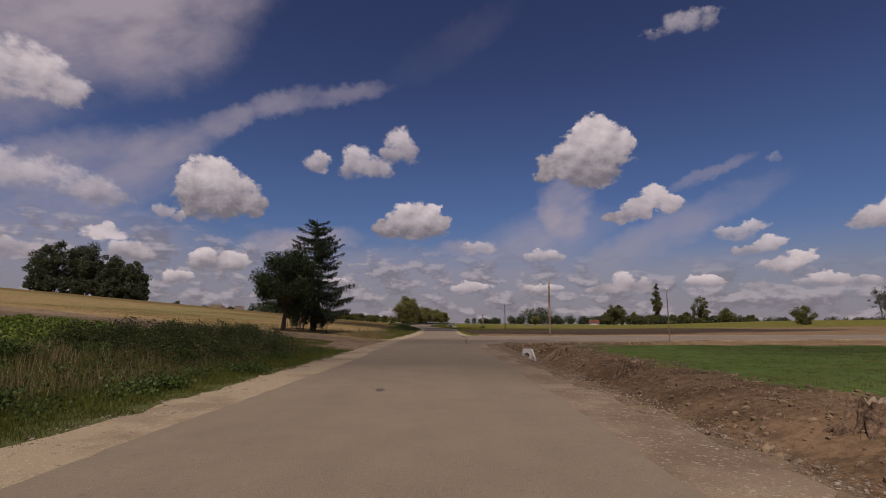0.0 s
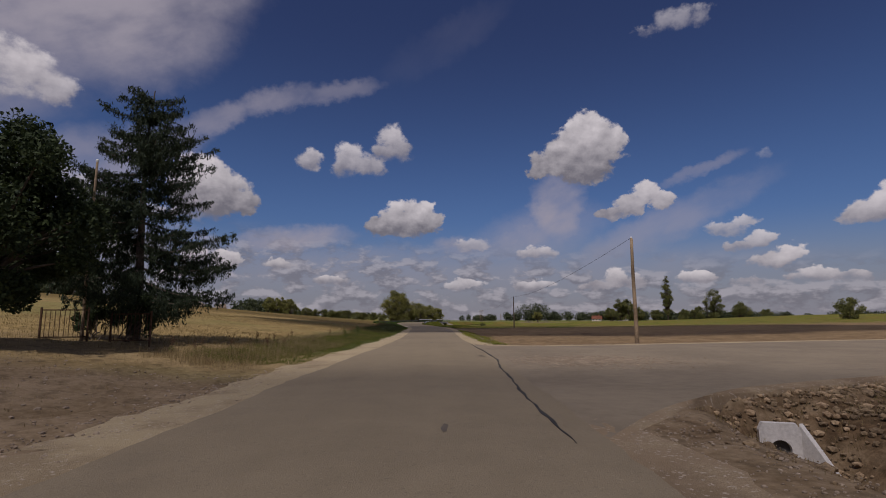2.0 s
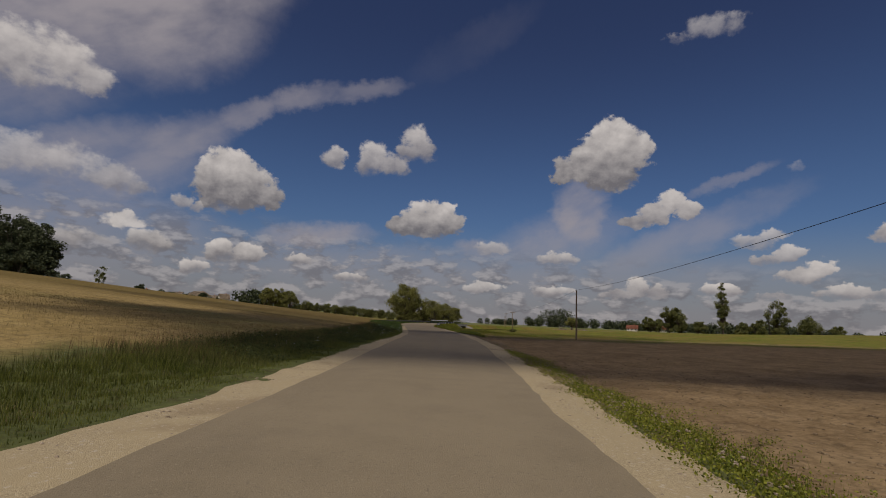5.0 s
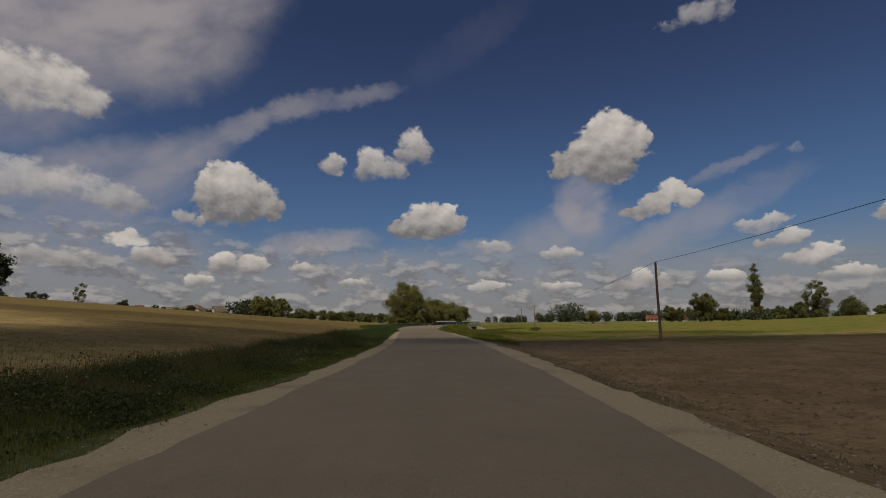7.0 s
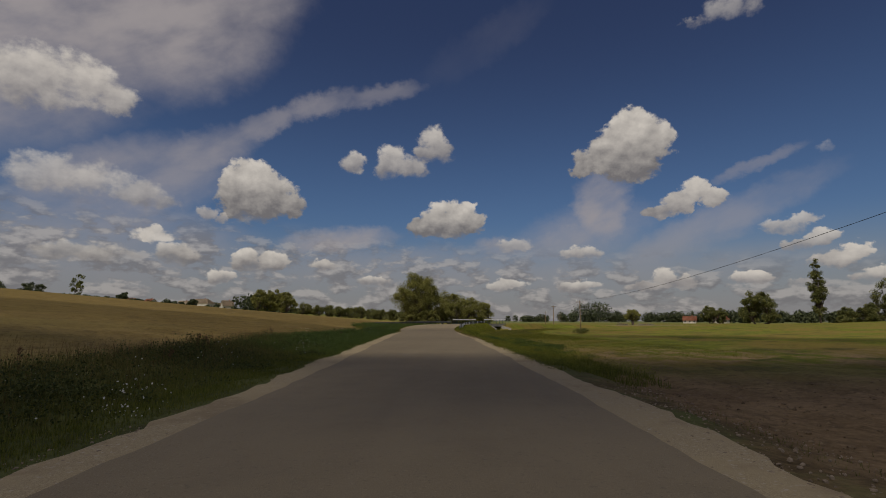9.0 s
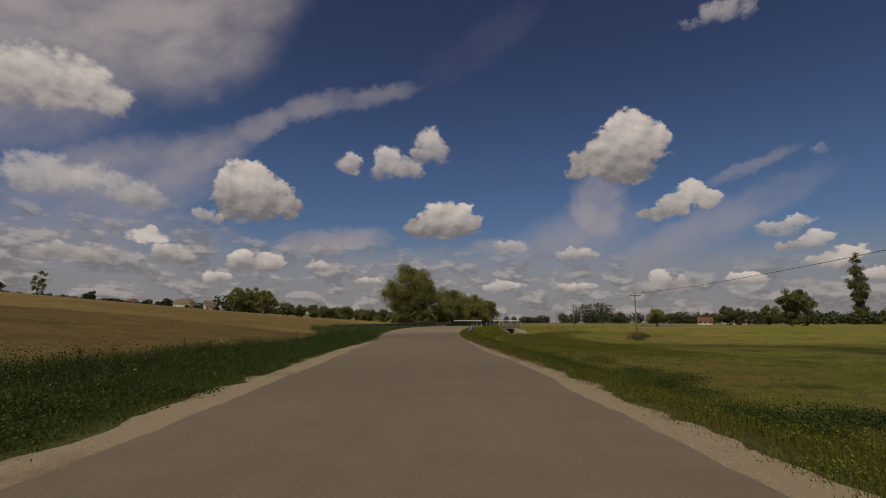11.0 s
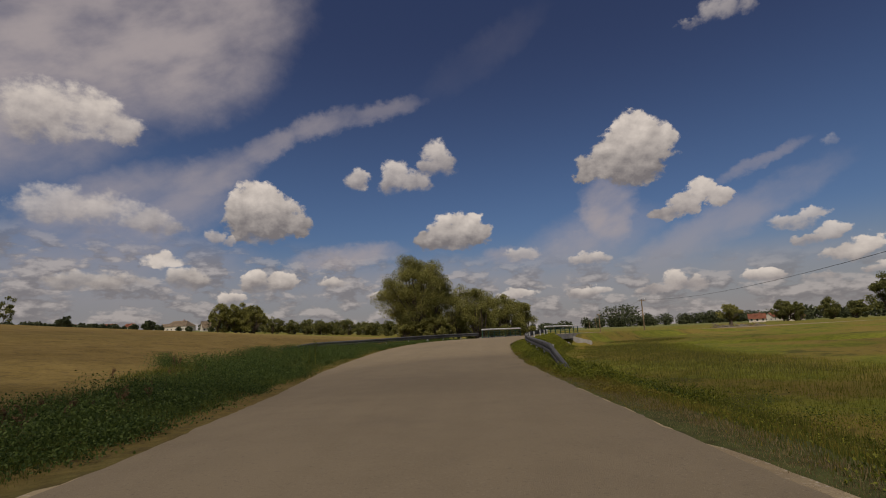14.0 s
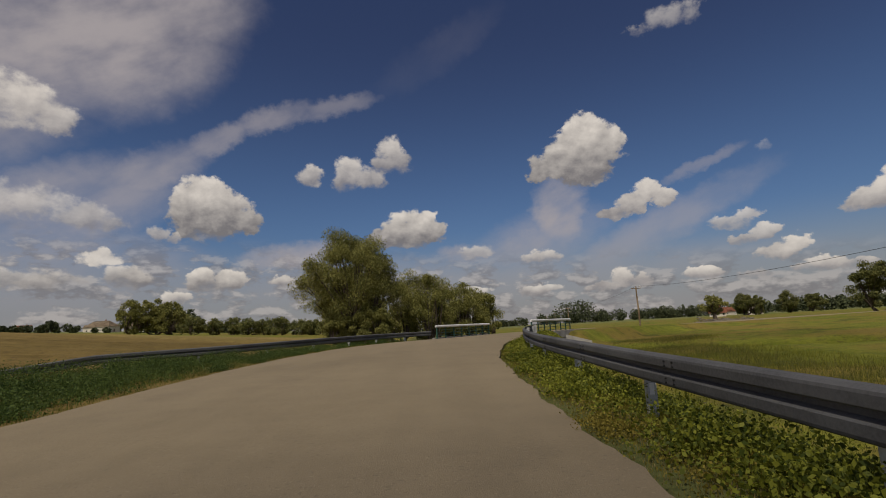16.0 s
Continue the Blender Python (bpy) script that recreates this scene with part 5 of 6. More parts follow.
edge = along(np.asarray(SIDE_NEAR[:6]), s ** 1.6 * 0.45)
back = -0.05 + 2.0 * rng.uniform(0, 1, 3200) ** 1.3
px, py = edge[:, 0] + 0.545 * back, edge[:, 1] - 0.84 * back
off = -(px - 6.78) * 0.31 - (py - 37.86) * 0.95
open_mouth = (np.abs((px - 6.78) * 0.95 - (py - 37.86) * 0.31) < 0.6) & (off > -0.25)
open_mouth |= px < 5.6
px, py = px[~open_mouth], py[~open_mouth]
stones("bank_rubble", np.stack((px, py, ground_at(px, py) + 0.02), -1), 0.02 + 0.09 * rng.uniform(0, 1, len(px)) ** 2.5, 9, "broken stones and clods heaped on the side road bank", material=clod)
bank = rng.uniform(0, 1, len(px)) < 0.42
stones("bank_stones", np.stack((px, py, ground_at(px, py) + 0.03), -1)[bank], 0.025 + 0.085 * rng.uniform(0, 1, int(bank.sum())) ** 2.4, 10, "pale tan boulders and lumps of clay heaped on the side road bank", material=clay_lump)


def strewn(name, count, y_range, inner, width, side, seed, low, high, label):
    rng = np.random.default_rng(seed)
    y = rng.uniform(*y_range, count)
    d = inner + width * rng.uniform(0, 1, count)
    line = dense[:, :2] if side < 0 else dense[:, 2:]
    x = np.interp(y, line[:400, 1], line[:400, 0]) + side * d
    z = np.maximum(ground_at(x, y), road_height(y) - 0.03 - 0.02 * d)
    stones(name, np.stack((x, y, z + 0.004), -1), low + (high - low) * rng.uniform(0, 1, count) ** 3, seed, label)


strewn("loose_gravel", 7000, (1, 44), -0.15, 1.7, -1, 21, 0.008, 0.035, "loose pale stones on the gravel shoulder")
strewn("loose_gravel", 8000, (1, 38), -0.1, 2.0, 1, 22, 0.006, 0.03, "loose pale stones on the gravel shoulder")
strewn("loose_gravel", 6000, (44, 130), -0.1, 1.2, -1, 23, 0.008, 0.032, "loose pale stones on the gravel shoulder")
strewn("loose_gravel", 7000, (62, 135), -0.1, 2.0, 1, 24, 0.008, 0.032, "loose pale stones on the gravel shoulder")
strewn("loose_gravel", 2600, (29, 43), 1.0, 12.0, -1, 26, 0.008, 0.05, "loose stones on the field track")
strewn("loose_gravel", 1600, (40, 58), 0.4, 6.0, 1, 25, 0.008, 0.03, "loose chippings scattered over the side road")
drift = np.random.default_rng(29)
edge = along(np.asarray(SIDE_FAR[2:8]), drift.uniform(0, 1, 5200) ** 1.8)
edge[:, 1] += -0.5 + 1.9 * drift.uniform(0, 1, 5200)
stones("loose_gravel", np.stack((edge[:, 0], edge[:, 1], np.maximum(ground_at(edge[:, 0], edge[:, 1]), -0.02)), -1), 0.006 + 0.028 * drift.uniform(0, 1, 5200) ** 2.5, 30, "loose pale stones along the mouth of the side road")
chip = np.random.default_rng(27)
chip_y, chip_x = chip.normal(46.6, 1.3, 3800), chip.normal(6.2, 1.5, 3800)
on_lane = (chip_x > 3.3) & (chip_y > 43.2)
chip_x, chip_y = chip_x[on_lane], chip_y[on_lane]
stones("loose_gravel", np.stack((chip_x, chip_y, np.full(len(chip_x), -0.01)), -1), 0.008 + 0.03 * chip.uniform(0, 1, len(chip_x)) ** 2.5, 28, "loose pale chippings in a drift on the side road")

rng = np.random.default_rng(310)
n = 2600
y = rng.uniform(3, 36, n)
x = RIGHT_SIDE(y) + 1.4 + 5.6 * rng.uniform(0, 1, n)
stones("bank_clods", np.stack((x, y, ground_at(x, y) + 0.01), -1), 0.015 + 0.10 * rng.uniform(0, 1, n) ** 3, 311, "clods of brown earth on the bare ditch bank", material=clod)

# the tar seam where the side road joins
seam_y = np.linspace(34.6, 59, 150)
seam_x = np.interp(seam_y, (34.5, 36.2, 39.2, 43.6, 47.0, 50.0, 58.6, 64), (2.2, 2.24, 2.40, 2.66, 2.98, 3.08, 3.05, 3.0)) + 0.02 * np.sin(seam_y * 1.1) + 0.015 * np.sin(seam_y * 5.1)
seam_w = (0.030 + 0.012 * np.sin(seam_y * 2.3) + 0.01 * np.sin(seam_y * 9.0)) * np.interp(seam_y, (34.6, 36, 52, 60), (0.3, 1.0, 1.0, 0.4))
seam_l, seam_r = np.interp(seam_y, dense[:400, 1], dense[:400, 0]), np.interp(seam_y, dense[:400, 3], dense[:400, 2])
z = 0.009 + 0.04 * np.clip(1 - ((2 * seam_x - seam_l - seam_r) / (seam_r - seam_l)) ** 2, 0, 1)
verts = np.stack((np.stack((seam_x - seam_w, seam_y, z - 0.02), -1), np.stack((seam_x - seam_w * 0.7, seam_y, z), -1),
                  np.stack((seam_x + seam_w * 0.7, seam_y, z), -1), np.stack((seam_x + seam_w, seam_y, z - 0.03), -1)), 1).reshape(-1, 3)
i = np.arange(len(verts)).reshape(-1, 4)
faces = np.stack((i[:-1, :-1], i[:-1, 1:], i[1:, 1:], i[1:, :-1]), -1).reshape(-1, 4)
thing("tar_seam", mesh_of("tar_seam", verts, faces), tar, "dark tar seam between main road and side road", "seam", kind="structure")


def patch(name, x, y, rx, ry, seed, label):
    """A thin dark mark on the asphalt."""
    rng = np.random.default_rng(seed)
    bm = bmesh.new()
    a = np.linspace(0, 2 * np.pi, 22, endpoint=False)
    r = 1 + 0.25 * np.cos(2 * a + seed) + rng.normal(0, 0.12, 22)
    top = road_height(y) + 0.04 * (1 - (x / 3.0) ** 2 * 0.8) + 0.004
    bm.faces.new([bm.verts.new((x + rx * q * math.cos(t), y + ry * q * math.sin(t), top)) for t, q in zip(a, r)])
    me = bpy.data.meshes.new(name)
    bm.to_mesh(me)
    bm.free()
    thing(name, me, stain_mat, label, "stain", "stains on the road")


patch("oil_stain", 2.52, 48.75, 0.11, 0.16, 1, "dark oily stain in blots on the worn asphalt")
patch("oil_stain", 2.66, 49.25, 0.08, 0.14, 5, "dark oily stain in blots on the worn asphalt")
patch("oil_stain", 2.68, 48.55, 0.06, 0.08, 6, "dark oily stain in blots on the worn asphalt")
patch("oil_stain", 2.50, 49.7, 0.04, 0.07, 7, "small dark oily mark on the worn asphalt")
patch("oil_stain", 2.05, 52.5, 0.06, 0.12, 8, "small dark oily mark on the worn asphalt")
patch("oil_stain", 0.75, 60.6, 0.09, 0.16, 2, "small dark oily mark on the worn asphalt")
patch("oil_stain", -1.1, 10.8, 0.12, 0.22, 3, "small dark oily mark on the worn asphalt")
patch("oil_stain", 0.75, 35.4, 0.05, 0.22, 4, "small dark oily mark on the worn asphalt")


def iron_gate(x, y, turn):
    root = base("iron_fence_panel", (x, y, float(ground_at(x, y))), "rusty iron fence panel with upright bars under the trees", "fence", turn=turn)
    for z in (0.15, 1.15):
        part("rail", boxed(-0.8, -0.02, z - 0.02, 0.8, 0.02, z + 0.02, bevel=0.004), rust, root)
    for s in (-0.8, 0.8):
        part("post", boxed(s - 0.03, -0.03, -0.3, s + 0.03, 0.03, 1.25, bevel=0.005), rust, root)
    for s in np.linspace(-0.65, 0.65, 9):
        part("bar", rod(((s, 0, 0.15), (s, 0, 1.15)), (0.011, 0.011), 6), rust, root)


iron_gate(-13.0, 48.2, 8)
iron_gate(-10.9, 48.8, -6)


def debris(x, y):
    root = base("broken_kerb", (x, y, float(ground_at(x, y))), "broken dark brown slab with a white chip on the field edge", "debris", turn=25)
    for k, (a, b, c, d) in enumerate(((-0.22, -0.10, 0.02, 0.15), (0.05, -0.1, 0.26, 0.11), (0.28, -0.08, 0.42, 0.07))):
        bm = boxed(a, b, -0.06, c, b + 0.26, d, bevel=0.02)
        for v in bm.verts:
            v.co += Vector((math.sin(v.co.z * 30 + k), math.cos(v.co.x * 21), math.sin(v.co.y * 17 + k))) * 0.02
        part("fragment", bm, rust, root)
    part("chip", boxed(0.03, -0.16, 0.0, 0.07, -0.12, 0.15, bevel=0.008), white_paint, root, "white chip")


debris(5.35, 60.0)


def house(x, y, wide, deep, wall, roof, turn, wall_mat, roof_mat, label, windows=3, hip=0.0):
    root = base("house", (x, y, float(ground_at(x, y)) - 0.3), label, "house", turn=turn)
    w, d = wide / 2, deep / 2
    bm = boxed(-w, -d, 0, w, d, wall)
    if not hip:
        for s in (-1, 1):
            bm.faces.new([bm.verts.new(p) for p in ((s * w, -d, wall), (s * w, d, wall), (s * w, 0, wall + roof * 0.97))])
    part("wall", bm, wall_mat, root)
    over = 0.5
    bm = bmesh.new()
    lo, hi = wall - 0.15, wall + roof
    eaves = [(-w - over, -d - over, lo), (w + over, -d - over, lo), (w + over, d + over, lo), (-w - over, d + over, lo)]
    ridge = [(-w - over + hip, 0, hi), (w + over - hip, 0, hi)]
    e = [bm.verts.new(p) for p in eaves]
    r = [bm.verts.new(p) for p in ridge]
    for f in ((e[0], e[1], r[1], r[0]), (e[2], e[3], r[0], r[1])):
        bm.faces.new(f)
    if hip:
        bm.faces.new((e[1], e[2], r[1]))
        bm.faces.new((e[3], e[0], r[0]))
    bmesh.ops.solidify(bm, geom=bm.faces[:], thickness=0.18)
    tiles = part("roof", bm, roof_mat, root)
    part("chimney", boxed(w * 0.3, -0.3, hi - 0.5, w * 0.3 + 0.6, 0.3, hi + 0.9, bevel=0.03), red_tile, tiles)
    for side in (-1, 1):
        for cx in np.linspace(-w * 0.7, w * 0.7, windows):
            frame_part = part("window", boxed(cx - 0.65, side * d - 0.06, 1.0, cx + 0.65, side * d + 0.06, 2.3, bevel=0.02), white_paint, root, "white window frame")
            part("pane", boxed(cx - 0.52, side * d - 0.08, 1.12, cx + 0.52, side * d + 0.08, 2.18), dark_glass, frame_part)
    part("door", boxed(w - 0.06, -0.5, 0.2, w + 0.06, 0.5, 2.25, bevel=0.02), rust, root)
    for cy in (-d * 0.5, d * 0.5):
        frame_part = part("window", boxed(-w - 0.06, cy - 0.6, 1.0, -w + 0.06, cy + 0.6, 2.3, bevel=0.02), white_paint, root, "white window frame")
        part("pane", boxed(-w - 0.08, cy - 0.48, 1.12, -w + 0.08, cy + 0.48, 2.18), dark_glass, frame_part)


house(-250, 589, 22, 10, 4.2, 4.4, -12, plaster, grey_roof, "low pale farmhouse with a hipped grey roof on the rise", 5, 5.0)
house(-216, 570, 9, 8, 3.2, 5.0, 40, plaster, grey_roof, "dark-roofed gabled house behind garden trees", 2)
house(152, 486, 8, 6, 2.4, 2.8, -27, plaster, red_tile, "farmhouse with a red tiled roof across the meadow", 3)
house(177, 492, 6, 6, 3.0, 3.0, 40, plaster, red_tile, "pale gabled farmhouse with a red roof across the meadow", 2)
for k, (x, y, t) in enumerate(((-330, 700, 10), (-365, 690, -20), (-410, 720, 35), (-300, 730, 0), (-440, 700, 15), (245, 640, 20))):
    house(x, y, 12, 9, 3.4, 3.6, t, plaster if k % 2 else white_paint, red_tile if k % 3 else grey_roof, "small distant house with a pitched roof", 2)

# ---------------------------------------------------------------- grass and weeds
def blades(name, x, y, tall, wide, material, seed, label, lean=0.35):
    """Single leaning blades of grass, rooted in the ground."""
    rng = np.random.default_rng(seed)
    n = len(x)
    z = ground_at(x, y) - 0.02
    way = rng.uniform(0, 2 * np.pi, n)
    face = rng.uniform(0, 2 * np.pi, n)
    h = tall * rng.uniform(0.5, 1.15, n)
    w = wide * rng.uniform(0.9, 1.7, n)
    bend = h * lean * rng.uniform(0.1, 1.2, n)
    foot = np.stack((x, y, z), -1)
    across = np.stack((np.cos(face), np.sin(face), 0 * z), -1) * w[:, None] / 2
    tip = foot + np.stack((np.cos(way) * bend, np.sin(way) * bend, h), -1)
    v = np.stack((foot - across, foot + across, tip), 1).reshape(-1, 3)
    f = np.arange(3 * n).reshape(-1, 3)
    return thing(name, mesh_of(name, v, f), material, label, "grass", kind="stuff")


LEFT_EDGE = lambda y: np.interp(y, dense[:, 1], dense[:, 0])
RIGHT_EDGE = lambda y: np.interp(y, dense[:, 3], dense[:, 2])


def clumped(count, y0, y1, d0, d1, seed, grain=0.8, keep=0.45, weight=1.0):
    """Places beside the road (along, out from the edge), gathered in tufts."""
    rng = np.random.default_rng(seed)
    m = max(int(count / 26), 1)
    cy, cd = rng.uniform(y0, y1, m), d0 + (d1 - d0) * rng.uniform(0, 1, m) ** weight
    k = rng.integers(0, m, count)
    y = cy[k] + rng.normal(0, 0.16 * grain, count)
    d = cd[k] + rng.normal(0, 0.16 * grain, count)
    loose = rng.uniform(0, 1, count) < keep
    y = np.where(loose, rng.uniform(y0, y1, count), y)
    d = np.where(loose, d0 + (d1 - d0) * rng.uniform(0, 1, count) ** weight, d)
    return y, np.maximum(d, d0 - 0.15), rng


def left_grass(name, count, y0, y1, d0, d1, low, high, wide, material, seed, label, lean=0.35, grain=0.8, weight=1.0):
    y, d, rng = clumped(count, y0, y1, d0, d1, seed, grain, 0.45, weight)
    tall = low + (high - low) * np.clip((d - d0) / (d1 - d0), 0, 1) ** 0.8
    blades(name, LEFT_EDGE(y) - d, y, tall, wide, material, seed, label, lean)


def right_grass(name, count, y0, y1, d0, d1, low, high, wide, material, seed, label, lean=0.35, grain=0.8, weight=1.0):
    y, d, rng = clumped(count, y0, y1, d0, d1, seed, grain, 0.45, weight)
    tall = low + (high - low) * np.clip((d - d0) / (d1 - d0), 0, 1) ** 0.8
    blades(name, RIGHT_EDGE(y) + d, y, tall, wide, material, seed, label, lean)


def leafy(name, x, y, tall, size, count, material, seed, label, spread=0.22):
    """Low leafy plants: broad leaves round each place."""
    rng = np.random.default_rng(seed)
    k = rng.integers(0, len(x), count)
    h = np.asarray(tall)[k] * rng.uniform(0.1, 1.0, count)
    cx, cy = x[k] + rng.normal(0, spread, count) * (1.1 - 0.4 * h), y[k] + rng.normal(0, spread, count)
    v, f = leaves(np.stack((cx, cy, ground_at(cx, cy) + h), -1), size, rng, 0.7)
    return thing(name, mesh_of(name, v, f), material, label, "plants", kind="stuff")


# left verge before the track
left_grass("verge_grass", 80000, -3, 27.5, 1.35, 4.0, 0.07, 0.22, 0.011, grass_green, 1, "short green grass on the verge")
left_grass("rank_grass", 60000, -3, 28, 3.0, 8.0, 0.22, 0.42, 0.012, grass_dark, 2, "tall rank grass and weeds in the ditch")
left_grass("verge_grass", 26000, 29, 34, 3.6, 9.0, 0.08, 0.22, 0.011, grass_green, 20, "short green grass beside the field track")
left_grass("verge_grass", 16000, 26, 30, 2.6, 7.5, 0.07, 0.2, 0.011, grass_green, 17, "short green grass beside the field track")
left_grass("dry_stalks", 9000, -3, 29, 3.4, 8.0, 0.35, 0.6, 0.014, grass_dry, 3, "dry brown stalks among the rank grass")
left_grass("track_tufts", 12000, 30, 49, 2.0, 16.0, 0.05, 0.14, 0.010, grass_dry, 4, "thin dry grass on the field track")
# left verge after the track
left_grass("dry_verge_grass", 24000, 45, 78, 2.2, 6.0, 0.08, 0.30, 0.008, grass_dry, 5, "yellow dry grass on the verge")
left_grass("dry_verge_grass", 7000, 44, 60, 2.2, 4.6, 0.15, 0.48, 0.007, grass_dry, 22, "tall yellow dry grass on the verge")
left_grass("verge_grass", 80000, 46, 90, 1.3, 5.0, 0.06, 0.24, 0.010, grass_green, 6, "green grass on the verge")
left_grass("verge_grass", 90000, 88, 208, 0.9, 3.2, 0.07, 0.22, 0.010, grass_green, 7, "green grass on the verge")
left_grass("rank_grass", 80000, 75, 250, 1.8, 5.6, 0.12, 0.34, 0.009, grass_dark, 8, "tall rank grass and weeds along the verge")
left_grass("rank_grass", 60000, 84, 152, 1.8, 6.0, 0.14, 0.40, 0.012, grass_dark, 25, "tall dark rank grass in the ditch beside the field", grain=2.0)
left_grass("dry_stalks", 6000, 84, 152, 2.8, 6.8, 0.25, 0.60, 0.009, dock_brown, 26, "dry brown stalks among the rank grass", grain=2.0)
y, d, rng = clumped(800, 86, 150, 1.6, 5.6, 67, 2.0)
leafy("ditch_weeds", LEFT_EDGE(y) - d, y, (0.10 + 0.4 * np.clip((d - 1.4) / 2.0, 0, 1)) * rng.uniform(0.4, 1.2, 800), 0.05, 60000, rank_leaves, 68, "dark leafy weeds crowding the ditch beside the field", 0.2)
left_grass("lush_grass", 90000, 144, 208, 1.0, 5.0, 0.12, 0.42, 0.011, lush_leaves, 28, "lush dark green grass on the verge", grain=2.0)
left_grass("verge_grass", 70000, 200, 249, 0.0, 7.0, 0.08, 0.32, 0.012, grass_green, 9, "green grass on the verge")
# right side
right_grass("dry_tufts", 7000, -3, 36, 1.3, 6.5, 0.05, 0.15, 0.010, grass_dry, 10, "thin dry grass on the bare ditch bank", grain=1.2)
rng = np.random.default_rng(320)
spot = along(np.asarray(SIDE_NEAR[2:6]), rng.uniform(0, 1, 6000) ** 1.5)
spot += np.stack((0.4 * rng.uniform(0, 1, 6000), -0.1 - 1.9 * rng.uniform(0, 1, 6000)), -1) + rng.normal(0, 0.08, (6000, 2))
spot = spot[np.hypot(spot[:, 0] - 6.5, spot[:, 1] - 37.3) > 0.9]
blades("dry_tufts", spot[:, 0], spot[:, 1], 0.14, 0.010, grass_dry, 321, "thin dry grass on the bank of the side road")
right_grass("field_edge_weeds", 15000, 61, 100, 1.15, 2.4, 0.05, 0.18, 0.010, grass_green, 11, "low green weeds at the field edge", grain=3.0)
right_grass("field_edge_weeds", 7000, 98, 150, 1.3, 2.6, 0.04, 0.10, 0.010, grass_dark, 23, "thin low weeds at the field edge", grain=3.0)
right_grass("verge_grass", 90000, 138, 247, 0.5, 4.0, 0.07, 0.30, 0.013, grass_green, 12, "green grass on the verge")
right_grass("yellow_grass", 26000, 150, 247, 0.55, 3.4, 0.06, 0.30, 0.016, yellow_weeds, 13, "yellowing grass on the verge")
right_grass("meadow_grass", 110000, 150, 240, 3.0, 16.0, 0.06, 0.15, 0.009, meadow_blades, 14, "meadow grass of uneven height", weight=1.5)
right_grass("meadow_rank_grass", 50000, 180, 258, 3.4, 15.0, 0.16, 0.34, 0.011, meadow_blades, 15, "taller rank grass in the meadow", grain=4.0)
right_grass("meadow_rank_grass", 24000, 204, 258, 5.5, 13.0, 0.2, 0.42, 0.010, grass_dark, 24, "dark rank grass and reeds in the meadow", grain=5.0)
right_grass("plot_grass", 60000, -3, 40, 7.0, 30.0, 0.06, 0.13, 0.013, grass_green, 16, "short green grass on the plot", weight=1.5)


def stubble(name, count, x0, x1, y0, y1, seed):
    rng = np.random.default_rng(seed)
    x = x0 + (x1 - x0) * rng.uniform(0, 1, count) ** 1.5
    y = rng.uniform(y0, y1, count)
    x = LEFT_EDGE(np.minimum(y, 236)) + np.round(x / 0.14) * 0.14 + rng.normal(0, 0.02, count)
    blades(name, x, y, np.full(count, 0.15), 0.016, straw_stalks, seed, "cut straw stubble in rows", 0.25)


stubble("straw_stubble", 65000, -5.0, -40.0, 47, 140, 31)


rng = np.random.default_rng(40)
y = rng.uniform(-4, 26, 1700)
x = -11.5 - 38 * rng.uniform(0, 1, 1700) ** 1.2
leafy("leaf_crop", x, np.round(y / 0.7) * 0.7 + rng.normal(0, 0.06, 1700), np.full(1700, 0.42), 0.13, 80000, crop_leaves, 41, "bright green leafy crop in rows", 0.2)
right_grass("yellow_grass", 30000, 192, 226, 0.02, 2.0, 0.05, 0.2, 0.009, yellow_weeds, 21, "yellowing grass among the weeds")
right_grass("dry_litter", 30000, 192, 246, -0.05, 0.8, 0.03, 0.08, 0.009, grass_dry, 27, "dry yellow grass along the edge of the asphalt")
y, d, rng = clumped(900, 194, 226, 0.34, 1.7, 65)
leafy("yellow_leaves", RIGHT_EDGE(y) + d, y, 0.03 + 0.12 * rng.uniform(0, 1, 900), 0.034, 46000, yellow_weeds, 66, "yellowing low weeds along the asphalt", 0.16)
right_grass("dry_litter", 34000, 165, 200, 0.1, 0.9, 0.03, 0.09, 0.009, grass_dry, 18, "dry yellow grass along the edge of the asphalt")
left_grass("verge_grass", 60000, 112, 208, 0.75, 2.0, 0.05, 0.15, 0.010, grass_green, 19, "short grass at the edge of the shoulder")
y, d, rng = clumped(3600, 197, 222, 0.45, 3.4, 58, 1.6, 0.3)
leafy("bank_weeds", RIGHT_EDGE(y) + d, y, 0.12 + 0.34 * np.clip(d / 1.3, 0, 1) * rng.uniform(0.35, 1.2, 3600), 0.050, 120000, rail_leaves, 59, "leafy green weeds under the guard rail", 0.16)
y, d, rng = clumped(2400, 222, 246, 0.25, 3.4, 42)
leafy("bank_weeds", RIGHT_EDGE(y) + d, y, 0.10 + 0.32 * np.clip(d / 2, 0, 1), 0.065, 44000, weed_leaves, 43, "leafy green weeds under the guard rail", 0.2)
y, d, rng = clumped(1200, 62, 98, 1.2, 2.3, 52, 4.0, 0.2)
leafy("field_edge_leaves", RIGHT_EDGE(y) + d, y, 0.04 + 0.16 * rng.uniform(0, 1, 1200) ** 2, 0.034, 40000, weed_leaves, 53, "low green weeds in patches at the field edge", 0.16)
y, d, rng = clumped(2200, 146, 206, 1.0, 4.6, 54, 1.6)
leafy("lush_weeds", LEFT_EDGE(y) - d, y, (0.14 + 0.46 * np.clip((d - 1.0) / 1.8, 0, 1)) * rng.uniform(0.4, 1.25, 2200), 0.046, 76000, lush_leaves, 55, "lush dark green weeds along the verge", 0.2)
y, d, rng = clumped(700, 15, 28, 3.6, 8.5, 56)
